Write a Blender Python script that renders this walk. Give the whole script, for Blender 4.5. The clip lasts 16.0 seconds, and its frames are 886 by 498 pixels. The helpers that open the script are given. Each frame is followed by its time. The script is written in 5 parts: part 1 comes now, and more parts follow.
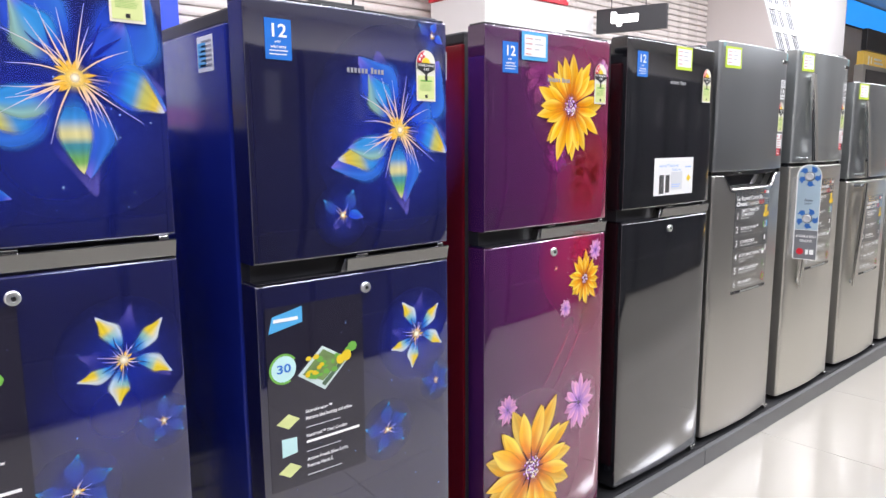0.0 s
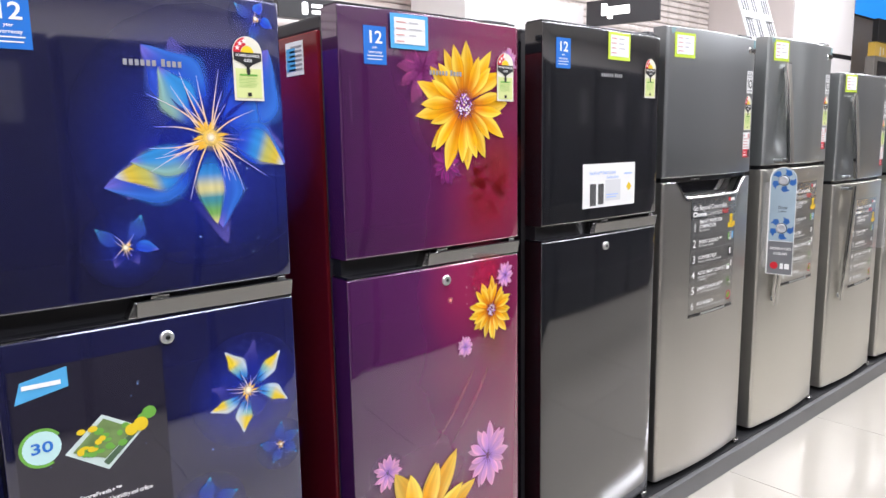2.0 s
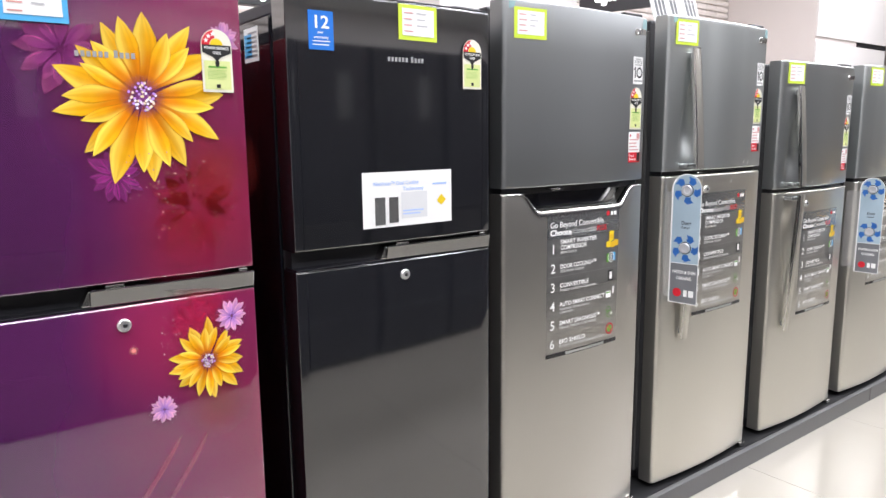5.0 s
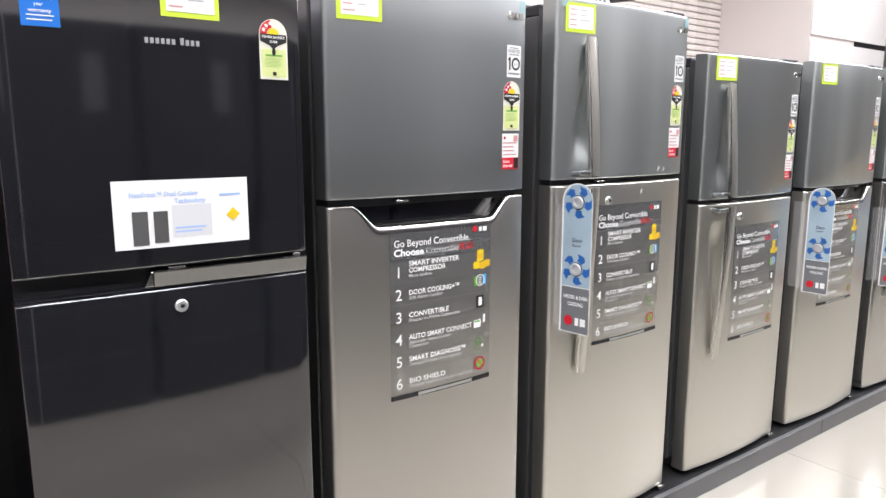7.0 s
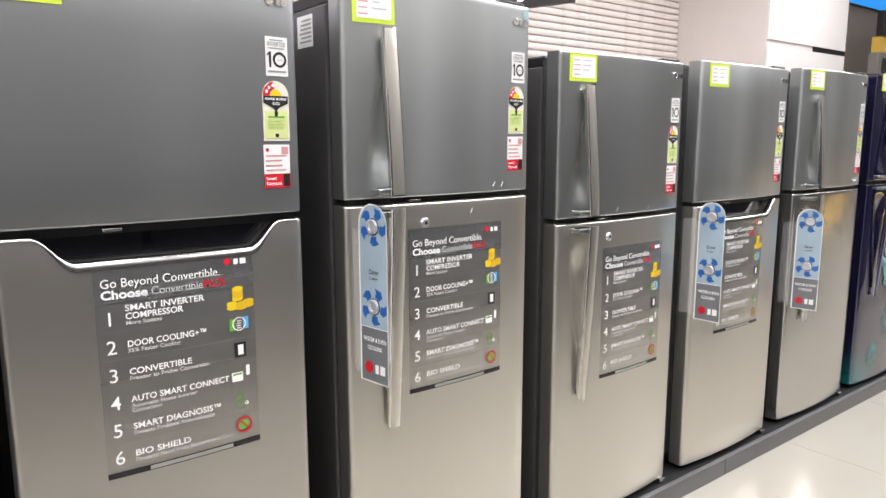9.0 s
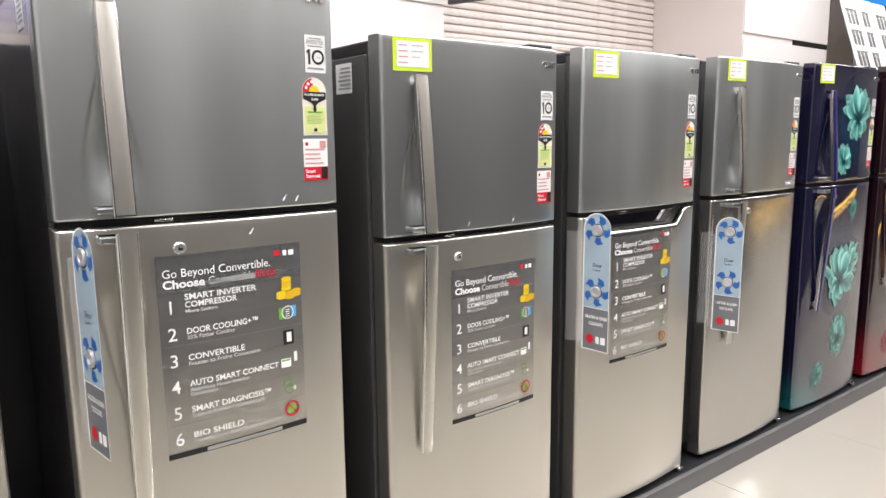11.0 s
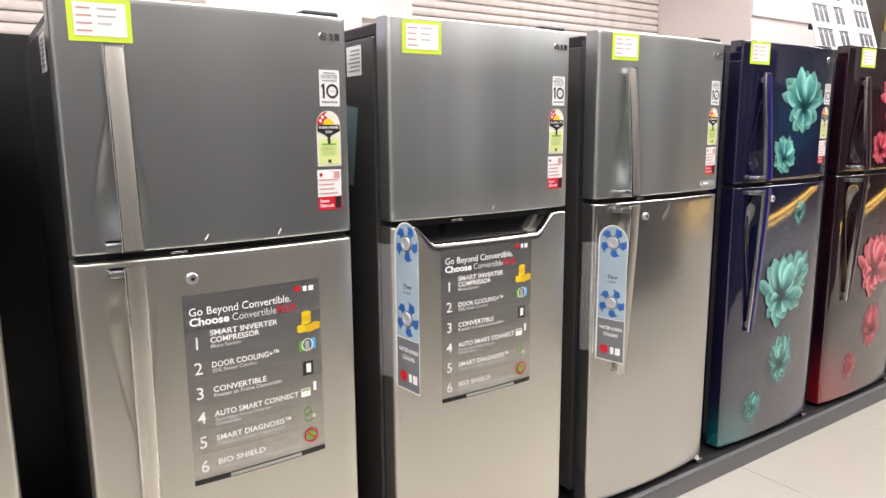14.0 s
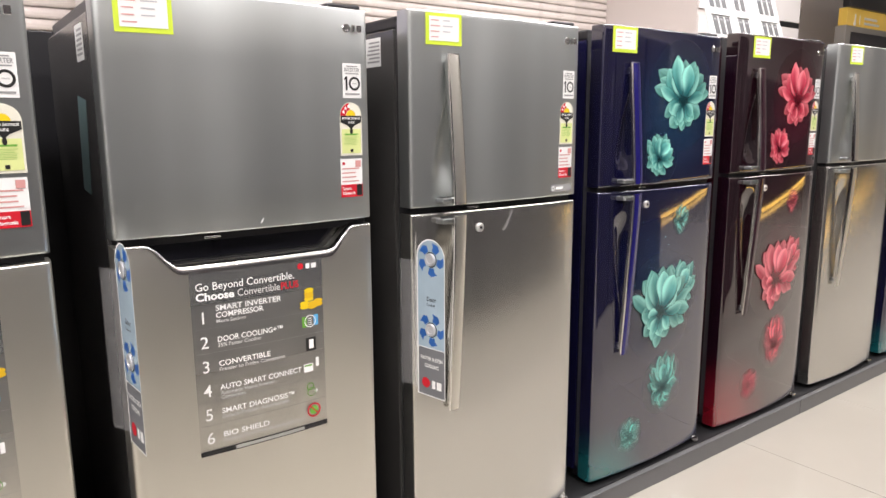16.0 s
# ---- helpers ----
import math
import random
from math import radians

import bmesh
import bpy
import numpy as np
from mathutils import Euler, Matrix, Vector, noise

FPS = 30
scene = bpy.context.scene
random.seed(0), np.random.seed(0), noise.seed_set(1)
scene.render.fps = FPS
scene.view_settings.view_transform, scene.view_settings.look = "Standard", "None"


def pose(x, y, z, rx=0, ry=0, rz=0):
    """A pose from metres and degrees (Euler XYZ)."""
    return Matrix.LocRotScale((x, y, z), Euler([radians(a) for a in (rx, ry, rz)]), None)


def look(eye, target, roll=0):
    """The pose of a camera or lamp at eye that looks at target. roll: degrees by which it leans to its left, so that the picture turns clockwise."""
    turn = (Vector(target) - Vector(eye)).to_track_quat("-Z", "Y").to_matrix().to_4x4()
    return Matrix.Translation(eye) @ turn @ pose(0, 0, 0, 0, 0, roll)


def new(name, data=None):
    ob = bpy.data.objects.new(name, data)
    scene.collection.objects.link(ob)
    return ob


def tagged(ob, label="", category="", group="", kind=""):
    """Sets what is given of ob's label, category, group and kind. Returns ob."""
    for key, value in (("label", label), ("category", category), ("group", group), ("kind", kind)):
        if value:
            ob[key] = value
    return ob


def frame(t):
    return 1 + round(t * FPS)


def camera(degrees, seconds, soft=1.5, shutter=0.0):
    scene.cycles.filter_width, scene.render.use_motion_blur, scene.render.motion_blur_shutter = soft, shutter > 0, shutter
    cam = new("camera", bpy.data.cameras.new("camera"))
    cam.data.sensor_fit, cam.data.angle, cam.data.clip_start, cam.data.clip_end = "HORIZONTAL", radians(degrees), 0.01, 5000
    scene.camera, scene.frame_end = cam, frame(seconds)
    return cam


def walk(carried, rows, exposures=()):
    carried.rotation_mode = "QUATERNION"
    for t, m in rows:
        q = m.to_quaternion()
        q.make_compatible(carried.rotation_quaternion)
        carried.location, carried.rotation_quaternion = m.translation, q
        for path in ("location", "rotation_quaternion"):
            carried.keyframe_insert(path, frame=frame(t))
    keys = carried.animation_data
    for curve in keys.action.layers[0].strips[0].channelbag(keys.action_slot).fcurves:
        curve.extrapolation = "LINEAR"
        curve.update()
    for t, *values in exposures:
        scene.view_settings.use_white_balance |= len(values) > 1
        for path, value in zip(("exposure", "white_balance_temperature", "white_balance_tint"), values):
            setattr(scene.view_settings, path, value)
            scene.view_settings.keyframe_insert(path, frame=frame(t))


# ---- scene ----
cam = camera(65.2, 16.0)
PATH = [
    (0, (-1.823, -1.299, 1.272), (-0.52, 0.188, 0.972), -0.4),
    (0.5, (-1.675, -1.348, 1.274), (-0.392, 0.158, 0.981), -0.9),
    (1, (-1.564, -1.364, 1.277), (-0.292, 0.149, 0.976), -0.8),
    (1.5, (-1.438, -1.313, 1.281), (-0.17, 0.204, 0.983), -0.9),
    (2, (-1.327, -1.266, 1.289), (-0.055, 0.247, 0.984), -1.0),
    (2.5, (-1.173, -1.284, 1.292), (0.1, 0.225, 0.973), -0.7),
    (3, (-1.005, -1.347, 1.3), (0.262, 0.165, 0.971), -0.3),
    (5.5, (-0.398, -1.379, 1.301), (0.759, 0.221, 0.975), -0.6),
    (6, (-0.254, -1.412, 1.302), (0.888, 0.196, 0.97), -0.4),
    (6.5, (-0.142, -1.403, 1.299), (1.006, 0.2, 0.964), -0.1),
    (7, (0.008, -1.372, 1.308), (1.17, 0.221, 0.976), 0.1),
    (7.5, (0.127, -1.359, 1.306), (1.294, 0.231, 0.979), 0.2),
    (8, (0.282, -1.379, 1.314), (1.454, 0.21, 0.993), 0.2),
    (8.5, (0.466, -1.413, 1.314), (1.645, 0.173, 1.006), -0.2),
    (9, (0.604, -1.403, 1.315), (1.801, 0.169, 1.003), -0.1),
    (9.5, (0.733, -1.377, 1.322), (1.943, 0.186, 1.013), -0.2),
    (12, (1.464, -1.431, 1.32), (2.631, 0.16, 0.993), -0.8),
    (12.5, (1.563, -1.419, 1.325), (2.709, 0.185, 0.988), -0.6),
    (13, (1.716, -1.427, 1.323), (2.843, 0.191, 0.992), -0.5),
    (13.5, (1.852, -1.462, 1.321), (2.958, 0.171, 0.989), -0.5),
    (14, (1.956, -1.467, 1.317), (3.068, 0.16, 0.976), -0.4),
    (14.5, (2.1, -1.443, 1.32), (3.234, 0.167, 0.971), -0.4),
    (15, (2.238, -1.429, 1.327), (3.393, 0.164, 0.971), -0.3),
    (15.5, (2.381, -1.441, 1.319), (3.544, 0.145, 0.957), -0.3),
    (16, (2.539, -1.485, 1.32), (3.699, 0.104, 0.964), -0.3),
]
walk(cam, [(t, look(eye, target, roll)) for t, eye, target, roll in PATH], [(0.0, 0.17, 6050, 10), (3.0, 0.13, 6150, 10), (5.5, 0.18, 6170, 9), (7.0, 0.19, 6200, 9), (9.0, 0.08, 6420, 9), (12.5, 0.06, 6560, 10), (16.0, 0.08, 6720, 11)])

# ---- light ----
world = bpy.data.worlds.new("store_world")
world.use_nodes = True
world.node_tree.nodes["Background"].inputs[0].default_value = (0.8, 0.85, 0.9, 1)
world.node_tree.nodes["Background"].inputs[1].default_value = 0.15
scene.world = world
scene.view_settings.exposure = 0.0


def ceiling_lamp(x, y, sx, sy, watts):
    lamp = bpy.data.lights.new("ceiling_lamp", "AREA")
    lamp.shape, lamp.size, lamp.size_y = "RECTANGLE", sx, sy
    lamp.energy, lamp.color = watts, (1.0, 0.965, 1.0)
    ob = new("ceiling_lamp", lamp)
    ob.matrix_world = Matrix.Translation((x, y, CEIL - 0.06))
    return ob


CEIL = 4.7
for lx in (-3.0, 0.5, 4.0, 7.5, 11.0):
    for ly in (-3.6, -0.9, 2.6):
        ceiling_lamp(lx, ly, 2.2, 0.5, 85 if ly > 2 else 118)


# ---- materials ----
def material(name, base, rough=0.5, metal=0.0, coat=0.0, emit=0.0, var=0.0, vscale=6.0, bump=0.0, bscale=200.0, stretch=(1, 1, 1), rvar=0.0, detail=6):
    """A principled material with a coarse and a fine variation of tone, gloss and relief."""
    m = bpy.data.materials.new(name)
    m.use_nodes = True
    nt = m.node_tree
    b = nt.nodes["Principled BSDF"]
    b.inputs["Base Color"].default_value = (*base, 1)
    b.inputs["Roughness"].default_value = rough
    b.inputs["Metallic"].default_value = metal
    b.inputs["Coat Weight"].default_value = coat
    b.inputs["Coat Roughness"].default_value = 0.04
    if emit:
        b.inputs["Emission Color"].default_value = (*base, 1)
        b.inputs["Emission Strength"].default_value = emit
    if var or bump or rvar:
        tc = nt.nodes.new("ShaderNodeTexCoord")
        mp = nt.nodes.new("ShaderNodeMapping")
        mp.inputs["Scale"].default_value = stretch
        nt.links.new(tc.outputs["Object"], mp.inputs["Vector"])
    if var or rvar:
        n1 = nt.nodes.new("ShaderNodeTexNoise")
        n1.inputs["Scale"].default_value = vscale
        n1.inputs["Detail"].default_value = detail
        nt.links.new(mp.outputs[0], n1.inputs["Vector"])
    if var:
        mix = nt.nodes.new("ShaderNodeMix")
        mix.data_type = "RGBA"
        mix.inputs["A"].default_value = (*[c * (1 - var) for c in base], 1)
        mix.inputs["B"].default_value = (*[min(1, c * (1 + var)) for c in base], 1)
        nt.links.new(n1.outputs["Fac"], mix.inputs["Factor"])
        nt.links.new(mix.outputs["Result"], b.inputs["Base Color"])
    if rvar:
        mr = nt.nodes.new("ShaderNodeMapRange")
        mr.inputs["To Min"].default_value, mr.inputs["To Max"].default_value = max(0.02, rough - rvar), rough + rvar
        nt.links.new(n1.outputs["Fac"], mr.inputs["Value"])
        nt.links.new(mr.outputs[0], b.inputs["Roughness"])
    if bump:
        n2 = nt.nodes.new("ShaderNodeTexNoise")
        n2.inputs["Scale"].default_value = bscale
        n2.inputs["Detail"].default_value = 3
        nt.links.new(mp.outputs[0], n2.inputs["Vector"])
        bp = nt.nodes.new("ShaderNodeBump")
        bp.inputs["Strength"].default_value = bump
        bp.inputs["Distance"].default_value = 0.002
        nt.links.new(n2.outputs["Fac"], bp.inputs["Height"])
        nt.links.new(bp.outputs[0], b.inputs["Normal"])
    return m


def printed_door(name, stops, rough=0.06, glow=()):
    """Printed glass door: blends of colour over the door's own x and z; glow: (x, z, radius, colour) soft spots of print."""
    m = material(name, stops[0][1], rough, coat=0.6)
    nt = m.node_tree
    b = nt.nodes["Principled BSDF"]
    tc = nt.nodes.new("ShaderNodeTexCoord")
    sep = nt.nodes.new("ShaderNodeSeparateXYZ")
    nt.links.new(tc.outputs["Object"], sep.inputs[0])
    noi = nt.nodes.new("ShaderNodeTexNoise")
    noi.inputs["Scale"].default_value = 4.0
    nt.links.new(tc.outputs["Object"], noi.inputs["Vector"])
    add = nt.nodes.new("ShaderNodeMath")
    add.operation = "MULTIPLY_ADD"
    add.inputs[1].default_value = 0.25
    nt.links.new(noi.outputs["Fac"], add.inputs[0])
    nt.links.new(sep.outputs["X"], add.inputs[2])
    ramp = nt.nodes.new("ShaderNodeValToRGB")
    while len(ramp.color_ramp.elements) < len(stops):
        ramp.color_ramp.elements.new(0.5)
    for e, (p, c) in zip(ramp.color_ramp.elements, stops):
        e.position, e.color = p, (*c, 1)
    nt.links.new(add.outputs[0], ramp.inputs[0])
    out = ramp.outputs[0]
    for gx, gz, gr, gc in glow:
        dist = nt.nodes.new("ShaderNodeVectorMath")
        dist.operation = "DISTANCE"
        dist.inputs[1].default_value = (gx, 0, gz)
        nt.links.new(tc.outputs["Object"], dist.inputs[0])
        mr = nt.nodes.new("ShaderNodeMapRange")
        mr.interpolation_type = "SMOOTHSTEP"
        mr.inputs["From Min"].default_value, mr.inputs["From Max"].default_value = gr, 0.0
        mr.inputs["To Max"].default_value = 0.85
        nt.links.new(dist.outputs["Value"], mr.inputs["Value"])
        mix = nt.nodes.new("ShaderNodeMix")
        mix.data_type = "RGBA"
        mix.inputs["B"].default_value = (*gc, 1)
        nt.links.new(mr.outputs[0], mix.inputs["Factor"])
        nt.links.new(out, mix.inputs["A"])
        out = mix.outputs["Result"]
    nt.links.new(out, b.inputs["Base Color"])
    return m


def ink(name, rough=0.06, coat=0.5):
    """Printed ink whose colour and cover are stored on the mesh."""
    m = material(name, (0.5, 0.5, 0.5), rough, coat=coat)
    nt = m.node_tree
    at = nt.nodes.new("ShaderNodeAttribute")
    at.attribute_name = "ink"
    b = nt.nodes["Principled BSDF"]
    nt.links.new(at.outputs["Color"], b.inputs["Base Color"])
    nt.links.new(at.outputs["Alpha"], b.inputs["Alpha"])
    return m


# Vertical bands painted into the steel colours stand in for soft door reflections.
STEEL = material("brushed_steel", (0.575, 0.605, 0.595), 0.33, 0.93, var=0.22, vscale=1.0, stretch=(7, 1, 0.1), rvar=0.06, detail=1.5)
# Lower-door steels carry the cream floor's reflection as a warmer, brighter base.
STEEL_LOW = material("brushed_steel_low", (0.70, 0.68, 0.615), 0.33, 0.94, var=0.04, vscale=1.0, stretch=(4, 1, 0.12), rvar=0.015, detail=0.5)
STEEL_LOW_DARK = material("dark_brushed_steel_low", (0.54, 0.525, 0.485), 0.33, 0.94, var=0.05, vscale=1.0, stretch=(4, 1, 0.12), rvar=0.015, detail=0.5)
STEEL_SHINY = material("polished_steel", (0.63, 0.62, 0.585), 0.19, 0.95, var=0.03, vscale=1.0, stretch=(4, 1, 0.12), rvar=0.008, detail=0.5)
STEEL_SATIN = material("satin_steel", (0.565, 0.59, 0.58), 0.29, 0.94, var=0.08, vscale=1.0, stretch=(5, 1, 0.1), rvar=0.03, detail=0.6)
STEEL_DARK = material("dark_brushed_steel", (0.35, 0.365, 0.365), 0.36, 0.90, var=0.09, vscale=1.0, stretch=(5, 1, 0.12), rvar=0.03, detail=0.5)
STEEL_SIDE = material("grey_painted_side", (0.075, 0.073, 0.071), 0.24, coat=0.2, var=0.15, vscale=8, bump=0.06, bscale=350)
CHROME = material("chrome", (0.75, 0.74, 0.72), 0.12, 1.0, var=0.05, rvar=0.04)
CHROME_SOFT = material("satin_chrome", (0.62, 0.61, 0.59), 0.22, 1.0, var=0.05, rvar=0.05)
BRIGHT_RING = material("bright_zinc", (0.80, 0.80, 0.79), 0.34, 0.85)
BLACK_GLOSS = material("black_gloss", (0.006, 0.006, 0.009), 0.06, coat=0.5, var=0.3)
BLACK = material("black_plastic", (0.012, 0.012, 0.014), 0.4, var=0.2, bump=0.1, bscale=300)
TAPE = material("pale_cyan_film", (0.45, 0.70, 0.72), 0.25)
TAPE.node_tree.nodes["Principled BSDF"].inputs["Alpha"].default_value = 0.55
STRIP = material("polished_strip", (0.33, 0.33, 0.33), 0.16, 1.0, var=0.08, rvar=0.05)
SILVER_PRINT = material("silver_print", (0.55, 0.56, 0.58), 0.3, 0.35, var=0.15, vscale=30)
RUBBER = material("grey_gasket", (0.05, 0.05, 0.052), 0.6, var=0.2)
NAVY = printed_door("navy_printed_glass", [(0.0, (0.007, 0.007, 0.030)), (0.6, (0.008, 0.009, 0.058)), (1.0, (0.010, 0.011, 0.085))], glow=((0.36, 1.2, 0.28, (0.010, 0.018, 0.20)), (0.42, 0.72, 0.17, (0.012, 0.016, 0.19)), (0.30, 0.12, 0.25, (0.012, 0.022, 0.14))))
NAVY_SIDE = material("blue_textured_side", (0.012, 0.022, 0.24), 0.12, coat=0.3, var=0.2, vscale=5, bump=0.10, bscale=300)
PLUM = printed_door("plum_printed_glass", [(0.0, (0.028, 0.008, 0.050)), (0.30, (0.085, 0.011, 0.080)), (0.55, (0.17, 0.013, 0.075)), (0.85, (0.21, 0.012, 0.045))], glow=((0.44, 1.06, 0.20, (0.28, 0.016, 0.048)), (0.36, 0.86, 0.20, (0.30, 0.016, 0.075))))
RED_SIDE = material("dark_red_side", (0.16, 0.008, 0.014), 0.13, var=0.2, vscale=5, bump=0.03, bscale=420)
BLACK_DOOR = material("black_glass_door", (0.007, 0.0075, 0.010), 0.08, coat=0.4, var=0.3, vscale=3)
NAVY_LOTUS = printed_door("midnight_blue_printed_door", [(0.0, (0.005, 0.004, 0.024)), (0.5, (0.005, 0.006, 0.030)), (1.0, (0.005, 0.009, 0.035))], glow=((0.06, 0.0, 0.24, (0.006, 0.15, 0.15)), (0.35, 1.28, 0.28, (0.006, 0.035, 0.09)), (0.3, 0.75, 0.25, (0.006, 0.02, 0.06))))
RED_LOTUS = printed_door("dark_red_printed_door", [(0.0, (0.012, 0.003, 0.006)), (0.5, (0.016, 0.004, 0.007)), (1.0, (0.018, 0.004, 0.007))], glow=((0.06, 0.02, 0.34, (0.24, 0.006, 0.015)), (0.4, 1.28, 0.25, (0.06, 0.005, 0.016)), (0.4, 0.7, 0.25, (0.06, 0.006, 0.012))))
NAVY_DARK = material("midnight_blue_side", (0.006, 0.006, 0.035), 0.12, coat=0.4, var=0.2)
WINE_DARK = material("wine_red_side", (0.03, 0.004, 0.008), 0.12, coat=0.4, var=0.2)
NAVY_BAR = material("deep_blue_handle", (0.012, 0.010, 0.11), 0.08, coat=0.5, var=0.15)
WINE_BAR = material("dark_wine_handle", (0.03, 0.008, 0.015), 0.08, coat=0.5, var=0.15)
for glossy in (BLACK_DOOR, NAVY, PLUM, NAVY_LOTUS, RED_LOTUS):
    glossy.node_tree.nodes["Principled BSDF"].inputs["Specular IOR Level"].default_value = 1.0
    glossy.node_tree.nodes["Principled BSDF"].inputs["Coat Weight"].default_value = 1.0
    glossy.node_tree.nodes["Principled BSDF"].inputs["IOR"].default_value = 1.62
BLACK_DOOR.node_tree.nodes["Principled BSDF"].inputs["Coat Roughness"].default_value = 0.08
PRINT = ink("printed_artwork")
WHITE = material("white_paper", (0.82, 0.82, 0.80), 0.45, var=0.03)
CREAM = material("cream_paper", (0.76, 0.74, 0.62), 0.4, var=0.05)
LIME = material("lime_card", (0.62, 0.78, 0.06), 0.4, var=0.05)
SKY = material("light_blue_card", (0.10, 0.42, 0.75), 0.35, var=0.05)
BLUE = material("blue_sticker", (0.025, 0.17, 0.60), 0.3, var=0.05)
RED = material("red_print", (0.60, 0.015, 0.03), 0.35, var=0.05)
YELLOW = material("yellow_print", (0.80, 0.58, 0.02), 0.35)
PALE_GREEN = material("pale_green_label", (0.66, 0.72, 0.30), 0.4, var=0.05)
GREEN = material("green_print", (0.16, 0.42, 0.06), 0.4)
BLACK_INK = material("black_print", (0.015, 0.015, 0.015), 0.4)
GREY_INK = material("grey_print", (0.30, 0.30, 0.30), 0.4)
DARK_PICTURE = material("dark_appliance_picture", (0.07, 0.075, 0.078), 0.35, var=0.5, vscale=45)
GOLD_COIN = material("deep_yellow_print", (0.72, 0.45, 0.02), 0.35)
FADED_RED = material("faded_red_print", (0.62, 0.30, 0.28), 0.5)
FAINT_INK = material("faint_pen", (0.48, 0.48, 0.50), 0.5)
LIGHT_INK = material("white_print", (0.92, 0.92, 0.90), 0.4)
POSTER = material("smoky_grey_film", (0.58, 0.58, 0.57), 0.27, 0.9, var=0.08, vscale=4, rvar=0.02, detail=1)
POSTER_HEAD = material("silver_header_film", (0.52, 0.53, 0.53), 0.26, 0.92, var=0.35, vscale=1.5, stretch=(1, 1, 14), rvar=0.05)
POSTER_LOW = material("pale_grey_film", (0.36, 0.355, 0.345), 0.22, 0.8, var=0.08, vscale=4)


def fading_film(name, base, rough, metal, top, bottom):
    """Printed film whose cover thins out from its head to its foot."""
    m = material(name, base, rough, metal, var=0.08, vscale=4, rvar=0.02, detail=1)
    nt = m.node_tree
    tc, sep, mr = nt.nodes.new("ShaderNodeTexCoord"), nt.nodes.new("ShaderNodeSeparateXYZ"), nt.nodes.new("ShaderNodeMapRange")
    mr.inputs["From Min"].default_value, mr.inputs["From Max"].default_value = 0.15, 0.80
    mr.inputs["To Min"].default_value, mr.inputs["To Max"].default_value = bottom, top
    nt.links.new(tc.outputs["Generated"], sep.inputs[0])
    nt.links.new(sep.outputs["Z"], mr.inputs["Value"])
    nt.links.new(mr.outputs[0], nt.nodes["Principled BSDF"].inputs["Alpha"])
    return m


POSTER_FADE = fading_film("smoky_fading_film", (0.38, 0.38, 0.375), 0.30, 0.8, 0.85, 0.12)
TAG_GREY = material("grey_card_print", (0.17, 0.175, 0.185), 0.3, var=0.25, vscale=8)
FILM = material("clear_film", (0.8, 0.8, 0.8), 0.12)
FILM.node_tree.nodes["Principled BSDF"].inputs["Alpha"].default_value = 0.16
PLINTH = material("grey_laminate_plinth", (0.11, 0.11, 0.112), 0.35, var=0.15, vscale=7, bump=0.1, bscale=90, rvar=0.08)
PLINTH_TOP = material("black_plinth_top", (0.015, 0.015, 0.016), 0.45, var=0.3, vscale=9, bump=0.1)
TILE = material("cream_polished_tile", (0.40, 0.375, 0.325), 0.09, coat=0.2, var=0.06, vscale=2.2, rvar=0.03)
GROUT = material("tile_grout", (0.42, 0.39, 0.33), 0.8, var=0.1)
WALL = material("white_wall_paint", (0.80, 0.77, 0.75), 0.6, var=0.02, vscale=1.5, bump=0.05, bscale=120)
PINKISH = material("warm_white_column_paint", (0.74, 0.68, 0.65), 0.55, var=0.02, vscale=1.5, bump=0.05, bscale=120)
SLAT = material("cream_slat", (0.80, 0.735, 0.69), 0.28, var=0.06, vscale=3, rvar=0.06)
CEILING = material("white_ceiling", (0.82, 0.82, 0.80), 0.7, var=0.02)
DARK_SIGN = material("dark_grey_sign", (0.03, 0.03, 0.032), 0.4, var=0.1)
GLOW_WHITE = material("lit_white_letters", (1.0, 0.98, 0.94), 0.4, emit=3.0)
GLOW_BLUE = material("lit_blue_screen", (0.03, 0.30, 0.85), 0.3, emit=0.9)
GLOW_AMBER = material("lit_amber_sign", (0.50, 0.32, 0.06), 0.4, emit=0.5, var=0.25, vscale=3)
LED_WARM = material("warm_led_strip", (1.0, 0.60, 0.14), 0.4, emit=5.0)
OPPOSITE = material("charcoal_appliance", (0.042, 0.042, 0.046), 0.3, var=0.3, vscale=2, rvar=0.08)
WARM_GREY = material("warm_grey_panel", (0.34, 0.32, 0.29), 0.45, var=0.08)
OPPOSITE_PALE = material("dim_grey_panel", (0.16, 0.16, 0.16), 0.4, var=0.1)


for brushed, amount in ((STEEL, 0.2), (STEEL_DARK, 0.15)):
    grain = brushed.node_tree.nodes.new("ShaderNodeCombineXYZ")
    grain.inputs[2].default_value = 1.0
    shader = brushed.node_tree.nodes["Principled BSDF"]
    shader.inputs["Anisotropic"].default_value = amount
    brushed.node_tree.links.new(grain.outputs[0], shader.inputs["Tangent"])


# ---- mesh helpers ----
def part(name, bm, mat, parent=None, label=""):
    """Links a bmesh as one mesh object, under a thing or a part."""
    me = bpy.data.meshes.new(name)
    bm.normal_update()
    bm.to_mesh(me)
    bm.free()
    me.materials.append(mat)
    ob = new(name, me)
    if parent is not None:
        ob.parent = parent
    if label:
        ob["label"] = label
    if name in MANY:
        ob["kind"] = "stuff"
    return ob


def thing(name, at, label, category, group="", kind="", rz=0.0):
    e = new(name)
    e.empty_display_size = 0.1
    e.matrix_basis = pose(*at, 0, 0, rz)
    return tagged(e, label, category, group, kind)


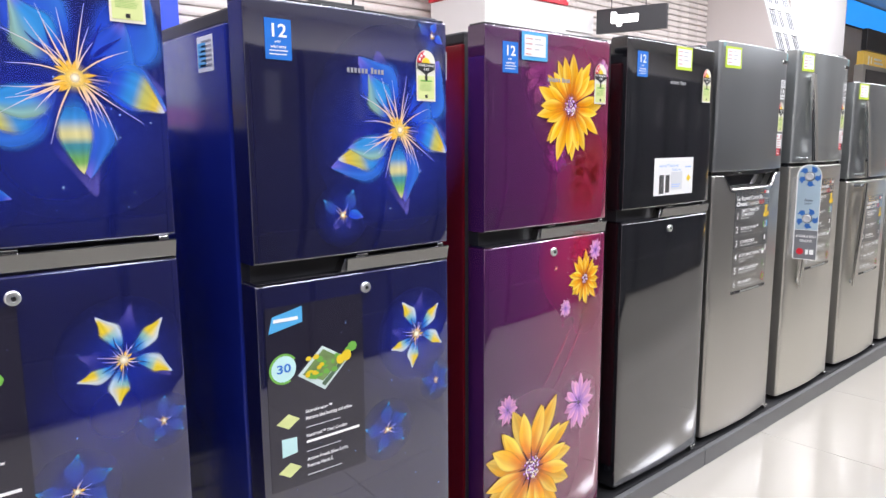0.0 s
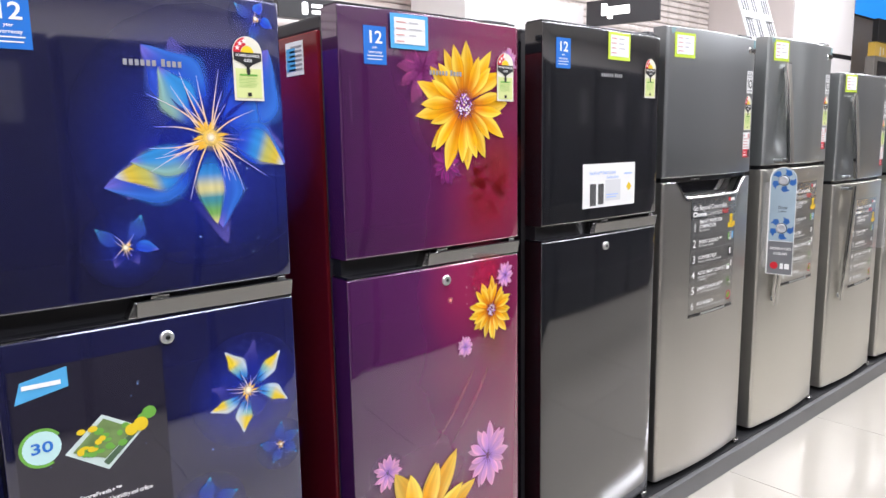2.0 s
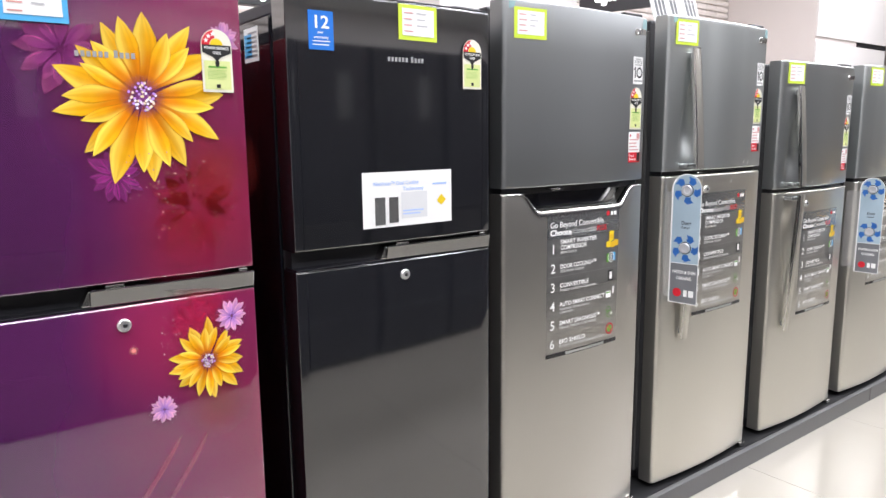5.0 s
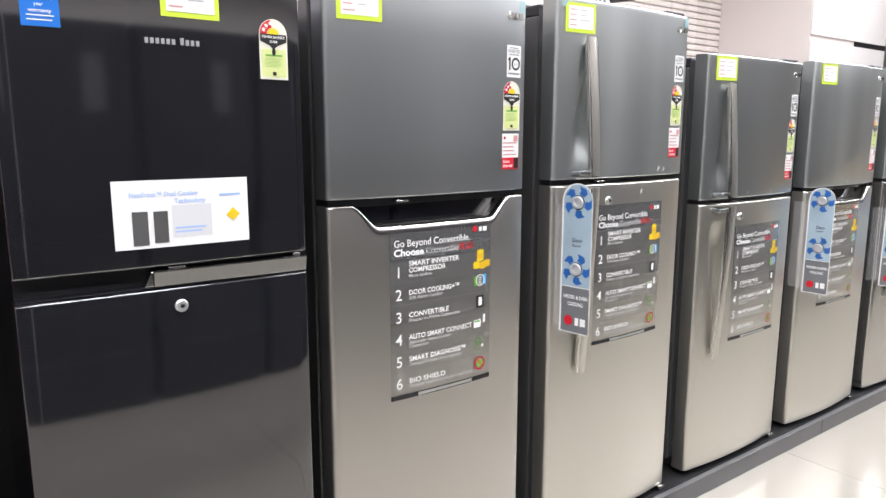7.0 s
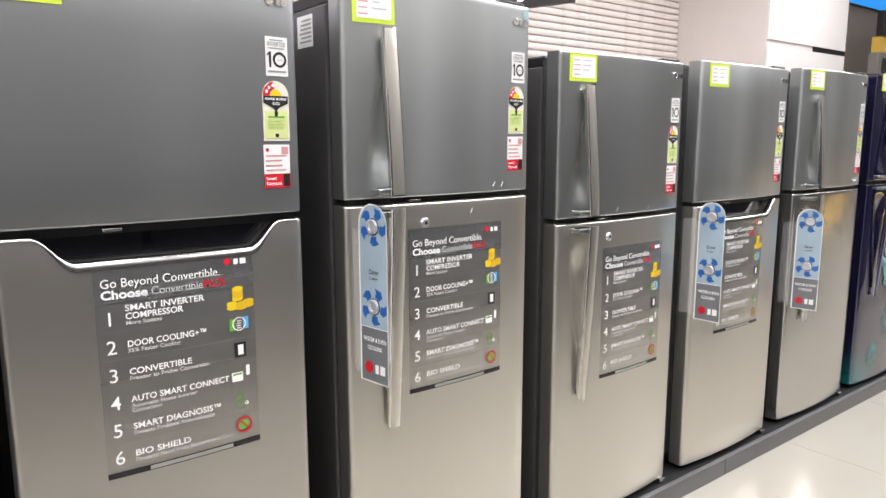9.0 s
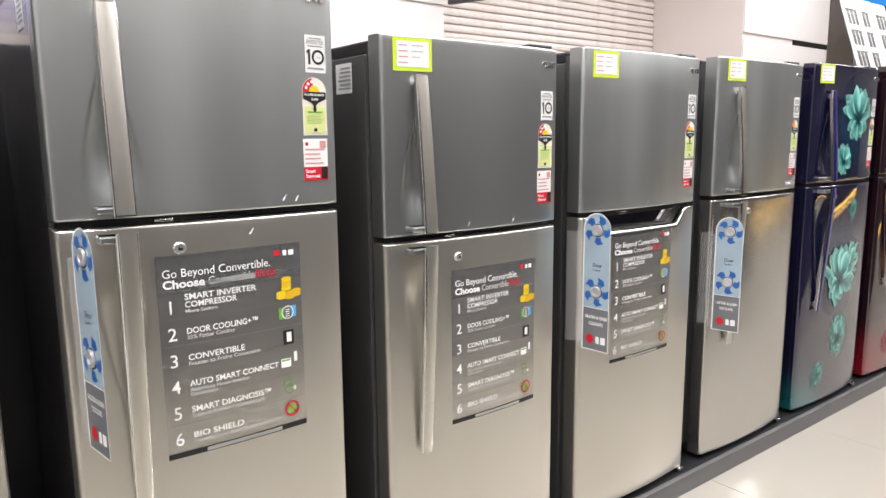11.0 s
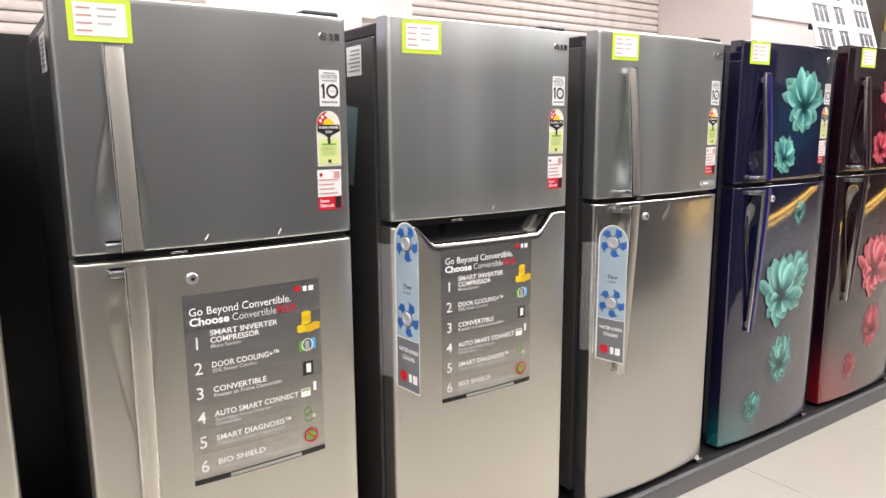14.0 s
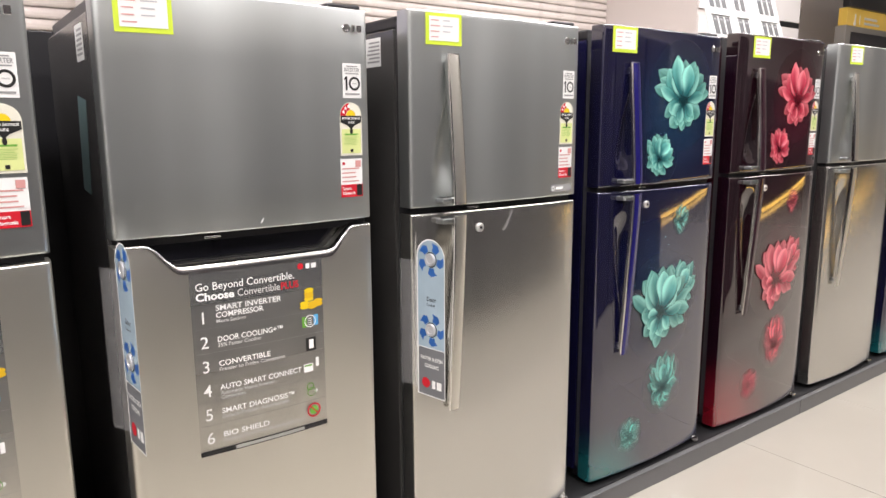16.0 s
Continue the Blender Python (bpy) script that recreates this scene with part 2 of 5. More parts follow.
def box(x0, x1, y0, y1, z0, z1, bevel=0.0, seg=2, bm=None):
    """A box, its edges rounded; added to bm when one is given."""
    one = bmesh.new()
    bmesh.ops.create_cube(one, size=1.0)
    for v in one.verts:
        v.co = Vector(((x0 + x1) / 2 + v.co.x * (x1 - x0), (y0 + y1) / 2 + v.co.y * (y1 - y0), (z0 + z1) / 2 + v.co.z * (z1 - z0)))
    if bevel:
        bmesh.ops.bevel(one, geom=one.edges[:], offset=bevel, segments=seg, affect="EDGES", profile=0.5)
    if bm is None:
        return one
    me = bpy.data.meshes.new("tmp")
    one.to_mesh(me)
    one.free()
    bm.from_mesh(me)
    bpy.data.meshes.remove(me)
    return bm


def tube(points, r, bm=None, n=8):
    """A round rod through the points."""
    bm = bm or bmesh.new()
    rings = []
    pts = [Vector(p) for p in points]
    for i, p in enumerate(pts):
        d = (pts[min(i + 1, len(pts) - 1)] - pts[max(i - 1, 0)]).normalized()
        u = d.orthogonal().normalized() if i == 0 else (u - d * u.dot(d)).normalized()
        w = d.cross(u)
        rings.append([bm.verts.new(p + r * (math.cos(a) * u + math.sin(a) * w)) for a in [2 * math.pi * k / n for k in range(n)]])
    for a, b in zip(rings, rings[1:]):
        for k in range(n):
            bm.faces.new((a[k], a[(k + 1) % n], b[(k + 1) % n], b[k]))
    bm.faces.new(rings[0][::-1])
    bm.faces.new(rings[-1])
    return bm


def disc_solid(x, y0, z, r, depth, bm=None, n=24, lip=0.002):
    """A round boss on a front that faces -y."""
    bm = bm or bmesh.new()
    loops = []
    for rr, yy in ((r, y0), (r, y0 - depth + lip), (r - lip, y0 - depth), (r * 0.55, y0 - depth), (r * 0.5, y0 - depth + lip * 0.8)):
        loops.append([bm.verts.new((x + rr * math.cos(2 * math.pi * k / n), yy, z + rr * math.sin(2 * math.pi * k / n))) for k in range(n)])
    for a, b in zip(loops, loops[1:]):
        for k in range(n):
            bm.faces.new((a[k], a[(k + 1) % n], b[(k + 1) % n], b[k]))
    bm.faces.new(loops[-1])
    return bm


# ---- flat print on fronts: shapes in x and z, laid on a door's surface ----
FONT_CACHE = {}
MANY = ("maker_mark", "heart_speckle", "small_print", "printed_sparkle", "caption", "print_block", "handwriting", "print_line", "star_row", "small_caption", "rules", "fan_ring", "vegetable_heap", "lemon_pair", "diamond_pattern", "maker_blocks", "band_text", "tag_caption", "pale_caption", "blue_caption")


def letters(s, weight=0.018):
    """Triangles of a word in the built-in font, one unit high, and its width."""
    if (s, weight) not in FONT_CACHE:
        cu = bpy.data.curves.new("word", "FONT")
        cu.offset = weight
        cu.body, cu.size, cu.resolution_u = s, 1.0, 3
        ob = new("word", cu)
        bpy.context.view_layer.update()
        me = ob.evaluated_get(bpy.context.evaluated_depsgraph_get()).to_mesh()
        vs = [(v.co.x, v.co.y) for v in me.vertices]
        fs = [tuple(p.vertices) for p in me.polygons]
        bpy.data.objects.remove(ob)
        bpy.data.curves.remove(cu)
        FONT_CACHE[s, weight] = (vs, fs, max((v[0] for v in vs), default=1.0))
    return FONT_CACHE[s, weight]


def txt(s, x, z, h, width=None, slope=0.0, weight=0.018):
    vs, fs, w = letters(s, weight)
    k = h / 0.73
    kx = width / w if width else k
    return [(x + a * kx, z + b * k + slope * a * kx) for a, b in vs], fs


def quad(x0, z0, x1, z1, nx=0, nz=1):
    nx = nx or max(1, int((x1 - x0) / 0.025))
    vs = [(x0 + (x1 - x0) * i / nx, z0 + (z1 - z0) * j / nz) for j in range(nz + 1) for i in range(nx + 1)]
    fs = [(j * (nx + 1) + i, j * (nx + 1) + i + 1, (j + 1) * (nx + 1) + i + 1, (j + 1) * (nx + 1) + i) for j in range(nz) for i in range(nx)]
    return vs, fs


def oval(x, z, rx, rz=None, n=20, a0=0.0, a1=2 * math.pi):
    rz = rz or rx
    full = a1 - a0 > 6.28
    vs = [(x, z)] + [(x + rx * math.cos(a0 + (a1 - a0) * k / n), z + rz * math.sin(a0 + (a1 - a0) * k / n)) for k in range(n + (0 if full else 1))]
    fs = [(0, k + 1, (k + 1) % n + 1 if full else k + 2) for k in range(n)]
    return vs, fs


def ring(x, z, r0, r1, n=24, a0=0.0, a1=2 * math.pi):
    vs = []
    for k in range(n + 1):
        a = a0 + (a1 - a0) * k / n
        vs += [(x + r0 * math.cos(a), z + r0 * math.sin(a)), (x + r1 * math.cos(a), z + r1 * math.sin(a))]
    return vs, [(2 * k, 2 * k + 1, 2 * k + 3, 2 * k + 2) for k in range(n)]


def poly(pts):
    return list(pts), [tuple(range(len(pts)))]  # for small or narrow shapes


def bars(x0, x1, z0, z1, n, fill=0.45, ragged=0.3, seed=1):
    """Rows of unreadable small print, as plain bars."""
    rnd = random.Random(seed)
    h = (z1 - z0) / n
    out = []
    for i in range(n):
        z = z1 - h * (i + 0.5)
        out.append(quad(x0, z - h * fill / 2, x1 - (x1 - x0) * ragged * rnd.random(), z + h * fill / 2))
    return out


def decal(name, shapes, mat, parent, surf, off, label="", colours=None):
    """Flat print that follows the surface surf(x, z) at off metres in front of it."""
    vs, fs = [], []
    for v, f in shapes:
        k = len(vs)
        vs += [(x, surf(x, z) - off, z) for x, z in v]
        fs += [tuple(i + k for i in p) for p in f]
    me = bpy.data.meshes.new(name)
    me.from_pydata(vs, [], fs)
    me.materials.append(mat)
    if colours is not None:
        at = me.color_attributes.new("ink", "FLOAT_COLOR", "POINT")
        at.data.foreach_set("color", [c for col in colours for c in col])
    me.update()
    ob = new(name, me)
    ob.parent = parent
    if label:
        ob["label"] = label
    if name in MANY:
        ob["kind"] = "stuff"
    return ob


# ---- structure ----
PT = 0.07  # top of the plinth


def slab(name, x0, x1, y0, y1, z0, z1, mat, label, category, bevel=0.0):
    return tagged(part(name, box(x0, x1, y0, y1, z0, z1, bevel), mat), label, category, kind="structure")


floor = slab("floor", -8, 24, -8, 9, -0.2, -0.006, GROUT, "cream polished tile floor of the shop", "floor")
slab("ceiling", -8, 24, -8, 9, CEIL, CEIL + 0.2, CEILING, "plain white shop ceiling", "ceiling")
slab("wall_west", -8.2, -8, -8, 9, -0.2, CEIL, WALL, "plain white wall", "wall")
slab("wall_south", -8, 24, -8.2, -8, -0.2, CEIL, WALL, "plain white wall", "wall")
slab("wall_north", -8, 24, 9, 9.2, -0.2, CEIL, WALL, "plain white wall", "wall")
slab("wall_east", 24, 24.2, -8, 9, -0.2, CEIL, WALL, "plain warm white wall", "wall")
# column with a pale corner, and the white wall that runs on from it
slab("wall_column", 10.35, 12.80, 3.87, 5.6, 0, CEIL, PINKISH, "warm white square column beside a slatted wall", "column", 0.004)
slab("wall_panel", 10.36, 12.78, 3.85, 3.867, 2.71, CEIL, WALL, "smooth white panel on the column", "wall panel", 0.002)
slab("wall_panel_low", 10.36, 12.78, 3.852, 3.867, 0.0, 2.63, WALL, "lower white panel on the column", "wall panel", 0.002)
slab("wall_far", 12.80, 24, 5.4, 5.6, 0, CEIL, PINKISH, "plain beige far wall", "wall")
slab("wall_slot", 11.72, 12.79, 3.858, 3.868, 2.635, 2.705, BLACK, "long black slot in the white wall", "slot")

# slatted wall: a backing and its slats
slat_wall = thing("wall_slatted", (0, 5.31, 0), "cream horizontal slats on the shop's back wall", "slatted wall", kind="structure")
part("backing", box(-7.9, 10.34, 0.06, 0.2, 0, CEIL), SLAT, slat_wall)
slat_mesh = None
for i in range(40):
    z = 0.6 + i * 0.094
    if slat_mesh is None:
        one = bmesh.new()
        prof = [(0.02, 0.0), (0.004, 0.004), (-0.006, 0.02), (-0.008, 0.045), (-0.002, 0.07), (0.012, 0.084), (0.02, 0.086)]
        ends = [[one.verts.new((x, y, zz)) for y, zz in prof] for x in (-7.9, 10.34)]
        for k in range(len(prof) - 1):
            one.faces.new((ends[0][k], ends[1][k], ends[1][k + 1], ends[0][k + 1]))
        one.faces.new(ends[0])
        one.faces.new(ends[1][::-1])
        bmesh.ops.recalc_face_normals(one, faces=one.faces[:])
        s = part("slat", one, SLAT, slat_wall)
        slat_mesh = s.data
    else:
        s = new("slat", slat_mesh)
        s.parent = slat_wall
    s.location = (0, 0, z)

# plinth that the refrigerators stand on: long boards butted end to end
plinth = thing("plinth", (0, 0, 0), "low grey laminate plinth under the row of refrigerators", "plinth", kind="structure")
ends = [-2.1, -1.3, 0.66, 3.05, 5.62, 8.2, 11.0]
for a, b in zip(ends, ends[1:]):
    part("front_board", box(a + 0.0008, b - 0.0008, -0.032, -0.01, 0.0, PT - 0.004, 0.003), PLINTH, plinth)
    part("edge_strip", box(a + 0.0008, b - 0.0008, -0.035, -0.014, PT - 0.004, PT + 0.002, 0.002), PLINTH, plinth, "worn lighter edge strip")
part("top_board", box(-2.1, 11.0, -0.009, 0.78, 0.0, PT - 0.001), PLINTH_TOP, plinth, "black top board")


# ---- refrigerators ----
def ease(q):
    q = max(0.0, min(1.0, q))
    return q * q * (3 - 2 * q)


def columns(w, r, n, fine=None):
    """Places across a door, close together at its rounded edges."""
    edge = [0.0, 0.06 * r, 0.25 * r, 0.55 * r, r]
    middle = [r + (w - 2 * r) * i / n for i in range(1, n)]
    if fine:
        a, b = fine
        middle = sorted([m for m in middle if not a - 0.004 < m < b + 0.004] + [a + (b - a) * i / 30 for i in range(31)])
    return edge + middle + [w - e for e in reversed(edge)]


def door_mesh(w, z0, z1, front, thick, n, m, r=0.006, top=None, fine=None):
    """A door as one solid: a front that follows front(x, z), rounded edges, flat sides and back."""
    bm = bmesh.new()
    xs, zs = columns(w, r, n, fine), columns(z1 - z0, 0.005, m)
    top = top or (lambda x: z1)
    grid = []
    for q in zs:
        line = []
        for x in xs:
            z = z0 + (top(x) - z0) * q / (z1 - z0)
            ex, ez = min(x, w - x), min(q, z1 - z0 - q)
            y = front(x, z)
            if ex < r:
                y += r - math.sqrt(max(0, r * r - (r - ex) ** 2))
            if ez < 0.005:
                y += 0.005 - math.sqrt(max(0, 0.005 ** 2 - (0.005 - ez) ** 2))
            line.append(bm.verts.new((x, y, z)))
        grid.append(line)
    for a, b in zip(grid, grid[1:]):
        for i in range(len(xs) - 1):
            bm.faces.new((a[i], a[i + 1], b[i + 1], b[i])).smooth = True
    rim = [v for v in grid[0]] + [g[-1] for g in grid[1:]] + [v for v in reversed(grid[-1][:-1])] + [g[0] for g in reversed(grid[1:-1])]
    back = [bm.verts.new((v.co.x, thick, v.co.z)) for v in rim]
    k = len(rim)
    for i in range(k):
        bm.faces.new((rim[i], back[i], back[(i + 1) % k], rim[(i + 1) % k]))
    bm.faces.new(back)
    return bm


def cabinet_body(f, w, top, side, y0=0.092, depth=0.66):
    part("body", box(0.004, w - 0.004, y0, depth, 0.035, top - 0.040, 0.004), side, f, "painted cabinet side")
    part("gasket", box(0.012, w - 0.012, 0.068, y0 + 0.002, 0.05, top - 0.02), RUBBER, f, "grey rubber door seal")
    for fx in (0.05, w - 0.05):
        b = bmesh.new()
        bmesh.ops.create_cone(b, cap_ends=True, segments=14, radius1=0.022, radius2=0.018, depth=0.038, matrix=Matrix.Translation((fx, 0.12, 0.019)))
        part("foot", b, BLACK, f)
        b = bmesh.new()
        bmesh.ops.create_cone(b, cap_ends=True, segments=14, radius1=0.022, radius2=0.018, depth=0.038, matrix=Matrix.Translation((fx, depth - 0.06, 0.019)))
        part("foot", b, BLACK, f)
    part("kick_plate", box(0.02, w - 0.02, 0.075, y0 + 0.004, 0.012, 0.05, 0.002), BLACK, f)
    part("top_cover", box(0.016, w - 0.016, y0 + 0.004, depth - 0.02, top - 0.039, top - 0.006, 0.006), BLACK, f, "black top cover")
    part("hinge_cover", box(w - 0.10, w - 0.012, 0.02, 0.13, top - 0.005, top + 0.012, 0.005), BLACK, f, "black hinge cover")


def side_label(f, z, blue=False):
    s = lambda y, zz: 0.004
    base = bmesh.new()
    box(0.0028, 0.0046, 0.155, 0.235, z - 0.075, z, 0, bm=base)
    lab = part("side_label", base, WHITE, f, "white rating label on the cabinet side")
    b = bmesh.new()
    rnd = random.Random(5)
    for i in range(6):
        zz = z - 0.012 - i * 0.010
        box(0.0020, 0.0027, 0.160, 0.185 + 0.04 * rnd.random(), zz - 0.0022, zz + 0.0022, 0, bm=b)
    if blue:
        part("blue_block", box(0.0020, 0.0027, 0.190, 0.231, z - 0.065, z - 0.014), SKY, lab)
    part("small_print", b, GREY_INK, lab)


def energy_label(f, surf, x, z, off=0.0008, w=0.062, h=0.125):
    """Star rating label with an arched top; x, z: its lower left corner."""
    r = w / 2
    arch = [(x, z), (x + w, z), (x + w, z + h - r)] + [(x + r + r * math.cos(a), z + h - r + r * math.sin(a)) for a in [math.pi * k / 14 for k in range(1, 14)]] + [(x, z + h - r)]
    lab = decal("energy_label", [poly(arch)], CREAM, f, surf, off, "cream and yellow star rating label")
    decal("lower_field", [quad(x + 0.004, z + 0.005, x + w - 0.004, z + h * 0.5)], PALE_GREEN, lab, surf, off + 0.0005)
    decal("red_arch", [ring(x + r, z + h - r, r * 0.45, r * 0.95, 10, 1.75, 3.14)], RED, lab, surf, off + 0.0005)
    decal("yellow_sun", [oval(x + r, z + h - r, r * 0.42, r * 0.42, 10, 0, math.pi)], YELLOW, lab, surf, off + 0.0006)
    zb = z + h * 0.56
    decal("black_band", [poly([(x + 0.002, zb + h * 0.07), (x + w * 0.36, zb), (x + w * 0.5, zb - h * 0.07), (x + w * 0.64, zb), (x + w - 0.002, zb + h * 0.07), (x + w - 0.002, zb + h * 0.19), (x + 0.002, zb + h * 0.19)])], BLACK_INK, lab, surf, off + 0.0007)
    decal("band_text", [txt("POWER SAVINGS", x + 0.006, zb + h * 0.12, 0.0052, w - 0.012), txt("GUIDE", x + w * 0.36, zb + h * 0.045, 0.0052, w * 0.28)], LIGHT_INK, lab, surf, off + 0.0012)
    stars = []
    for a in (2.75, 2.3, 1.85):
        cx, cz = x + r + 0.72 * r * math.cos(a), z + h - r + 0.72 * r * math.sin(a)
        stars.append(poly([(cx + (0.0052 if k % 2 == 0 else 0.0022) * math.cos(1.57 + k * 0.628), cz + (0.0052 if k % 2 == 0 else 0.0022) * math.sin(1.57 + k * 0.628)) for k in range(10)]))
    decal("star_row", stars, LIGHT_INK, lab, surf, off + 0.0010)
    decal("small_print", [quad(x + 0.012, z + h * 0.385, x + w - 0.012, z + h * 0.415)] + bars(x + 0.010, x + w - 0.010, z + 0.024, z + h * 0.36, 7, 0.22, 0.2), GREEN, lab, surf, off + 0.0010)
    decal("emblem", [quad(x + w * 0.44, z + 0.008, x + w * 0.57, z + 0.015)], BLACK_INK, lab, surf, off + 0.0010)
    decal("plug", [oval(x + w * 0.5, zb - h * 0.10, 0.0042, 0.0075, 10)], BLACK_INK, lab, surf, off + 0.0010)


def ten_year_label(f, surf, x, z, w=0.052, h=0.080):
    lab = decal("warranty_label", [quad(x, z, x + w, z + h)], WHITE, f, surf, 0.0008, "white ten year inverter label")
    decal("number", [poly([(x + w * 0.15, z + h * 0.22), (x + w * 0.25, z + h * 0.22), (x + w * 0.25, z + h * 0.62), (x + w * 0.17, z + h * 0.62), (x + w * 0.07, z + h * 0.55), (x + w * 0.07, z + h * 0.50), (x + w * 0.15, z + h * 0.545)]), ring(x + w * 0.63, z + h * 0.42, h * 0.135, h * 0.200)], BLACK_INK, lab, surf, 0.0014)
    decal("word", [txt("INVERTER", x + w * 0.08, z + h * 0.76, h * 0.115, w * 0.84)], GREY_INK, lab, surf, 0.0014)
    decal("word", [txt("YEAR", x + w * 0.50, z + h * 0.40, h * 0.035, w * 0.26)], GREY_INK, lab, surf, 0.0014)
    decal("small_print", [quad(x + w * 0.2, z + h * 0.90, x + w * 0.8, z + h * 0.93), quad(x + w * 0.14, z + h * 0.69, x + w * 0.86, z + h * 0.72), quad(x + w * 0.1, z + h * 0.09, x + w * 0.9, z + h * 0.14)], GREY_INK, lab, surf, 0.0014)


def diagnosis_label(f, surf, x, z, w=0.062, h=0.092):
    lab = decal("service_label", [quad(x, z, x + w, z + h)], WHITE, f, surf, 0.0008, "white and red service label")
    decal("red_field", [quad(x, z, x + w, z + h * 0.33)], RED, lab, surf, 0.0013)
    decal("caption", [txt("Smart", x + 0.004, z + h * 0.19, 0.0075), txt("Diagnosis", x + 0.004, z + h * 0.07, 0.0075, w * 0.58)], LIGHT_INK, lab, surf, 0.0018)
    decal("telephone", [quad(x + w * 0.72, z + 0.003, x + w - 0.002, z + h * 0.32)], BLACK_INK, lab, surf, 0.0018)
    decal("small_print", bars(x + 0.004, x + w * 0.9, z + h * 0.36, z + h * 0.80, 4, 0.3, 0.3) + [quad(x + w * 0.68, z + h * 0.78, x + w - 0.004, z + h * 0.95)], FADED_RED, lab, surf, 0.0014)
    decal("badge", [oval(x + 0.009, z + h * 0.88, 0.004)], RED, lab, surf, 0.0014)


def price_tag(f, surf, x, z, w=0.108, h=0.078, frame_mat=None, label="lime framed price card with faded writing", tilt=0.0, off=0.0008):
    """Card with a coloured frame; x, z: lower left corner."""
    frame_mat = frame_mat or LIME
    lean = lambda s: [([(px + (pz - z) * -tilt, pz + (px - x) * tilt) for px, pz in s[0]], s[1])]
    tag = decal("price_tag", lean(quad(x, z, x + w, z + h)), frame_mat, f, surf, off + 0.0006, label)
    decal("paper", lean(quad(x + 0.010, z + 0.010, x + w - 0.009, z + h - 0.008)), WHITE, tag, surf, off + 0.0014)
    rnd = random.Random(int(x * 1000) + int(z * 700))
    shapes, reds = [], []
    for i in range(4):
        zz = z + h - 0.018 - i * 0.0135
        reds += lean(quad(x + 0.015, zz - 0.0013, x + 0.036 + 0.006 * rnd.random(), zz + 0.0013))
        if i < 3:
            shapes += lean(quad(x + 0.050, zz - 0.0013, x + 0.068 + 0.02 * rnd.random(), zz + 0.0013))
    decal("handwriting", shapes, FAINT_INK, tag, surf, off + 0.0020)
    decal("print_line", reds, FADED_RED, tag, surf, off + 0.0020)


def twelve_sticker(f, surf, x, z, w=0.058, h=0.080):
    st = decal("warranty_sticker", [quad(x, z, x + w, z + h)], BLUE, f, surf, 0.0008, "blue twelve year warranty sticker")
    decal("number", [txt("12", x + w * 0.14, z + h * 0.56, h * 0.33, w * 0.68)], LIGHT_INK, st, surf, 0.0014)
    decal("caption", [txt("year", x + w * 0.36, z + h * 0.42, h * 0.07), txt("warranty", x + w * 0.2, z + h * 0.29, h * 0.075, w * 0.6), quad(x + w * 0.15, z + h * 0.21, x + w * 0.85, z + h * 0.235), quad(x + w * 0.15, z + h * 0.12, x + w * 0.80, z + h * 0.145)], LIGHT_INK, st, surf, 0.0014)


def lock(f, surf, x, z, r=0.0125):
    y = surf(x, z)
    k = part("lock", disc_solid(x, y + 0.001, z, r, 0.007), BRIGHT_RING, f, "round chrome key lock")
    part("keyhole", disc_solid(x + 0.001, y - 0.0055, z, r * 0.36, 0.002, n=14), BLACK, k)


def maker_mark(f, surf, x, z, w, h):
    """Raised chrome mark: a disc and two plain blocks."""
    b = bmesh.new()
    y = surf(x, z)
    disc_solid(x + h * 0.5, y + 0.0005, z, h * 0.5, 0.003, b, 18, 0.001)
    box(x + h * 1.25, x + h * 1.65, y - 0.002, y + 0.001, z - h * 0.4, z + h * 0.4, 0.0006, 1, b)
    box(x + h * 1.85, x + h * 2.5, y - 0.002, y + 0.001, z - h * 0.4, z + h * 0.4, 0.0006, 1, b)
    part("maker_mark", b, CHROME, f, "small raised chrome mark")


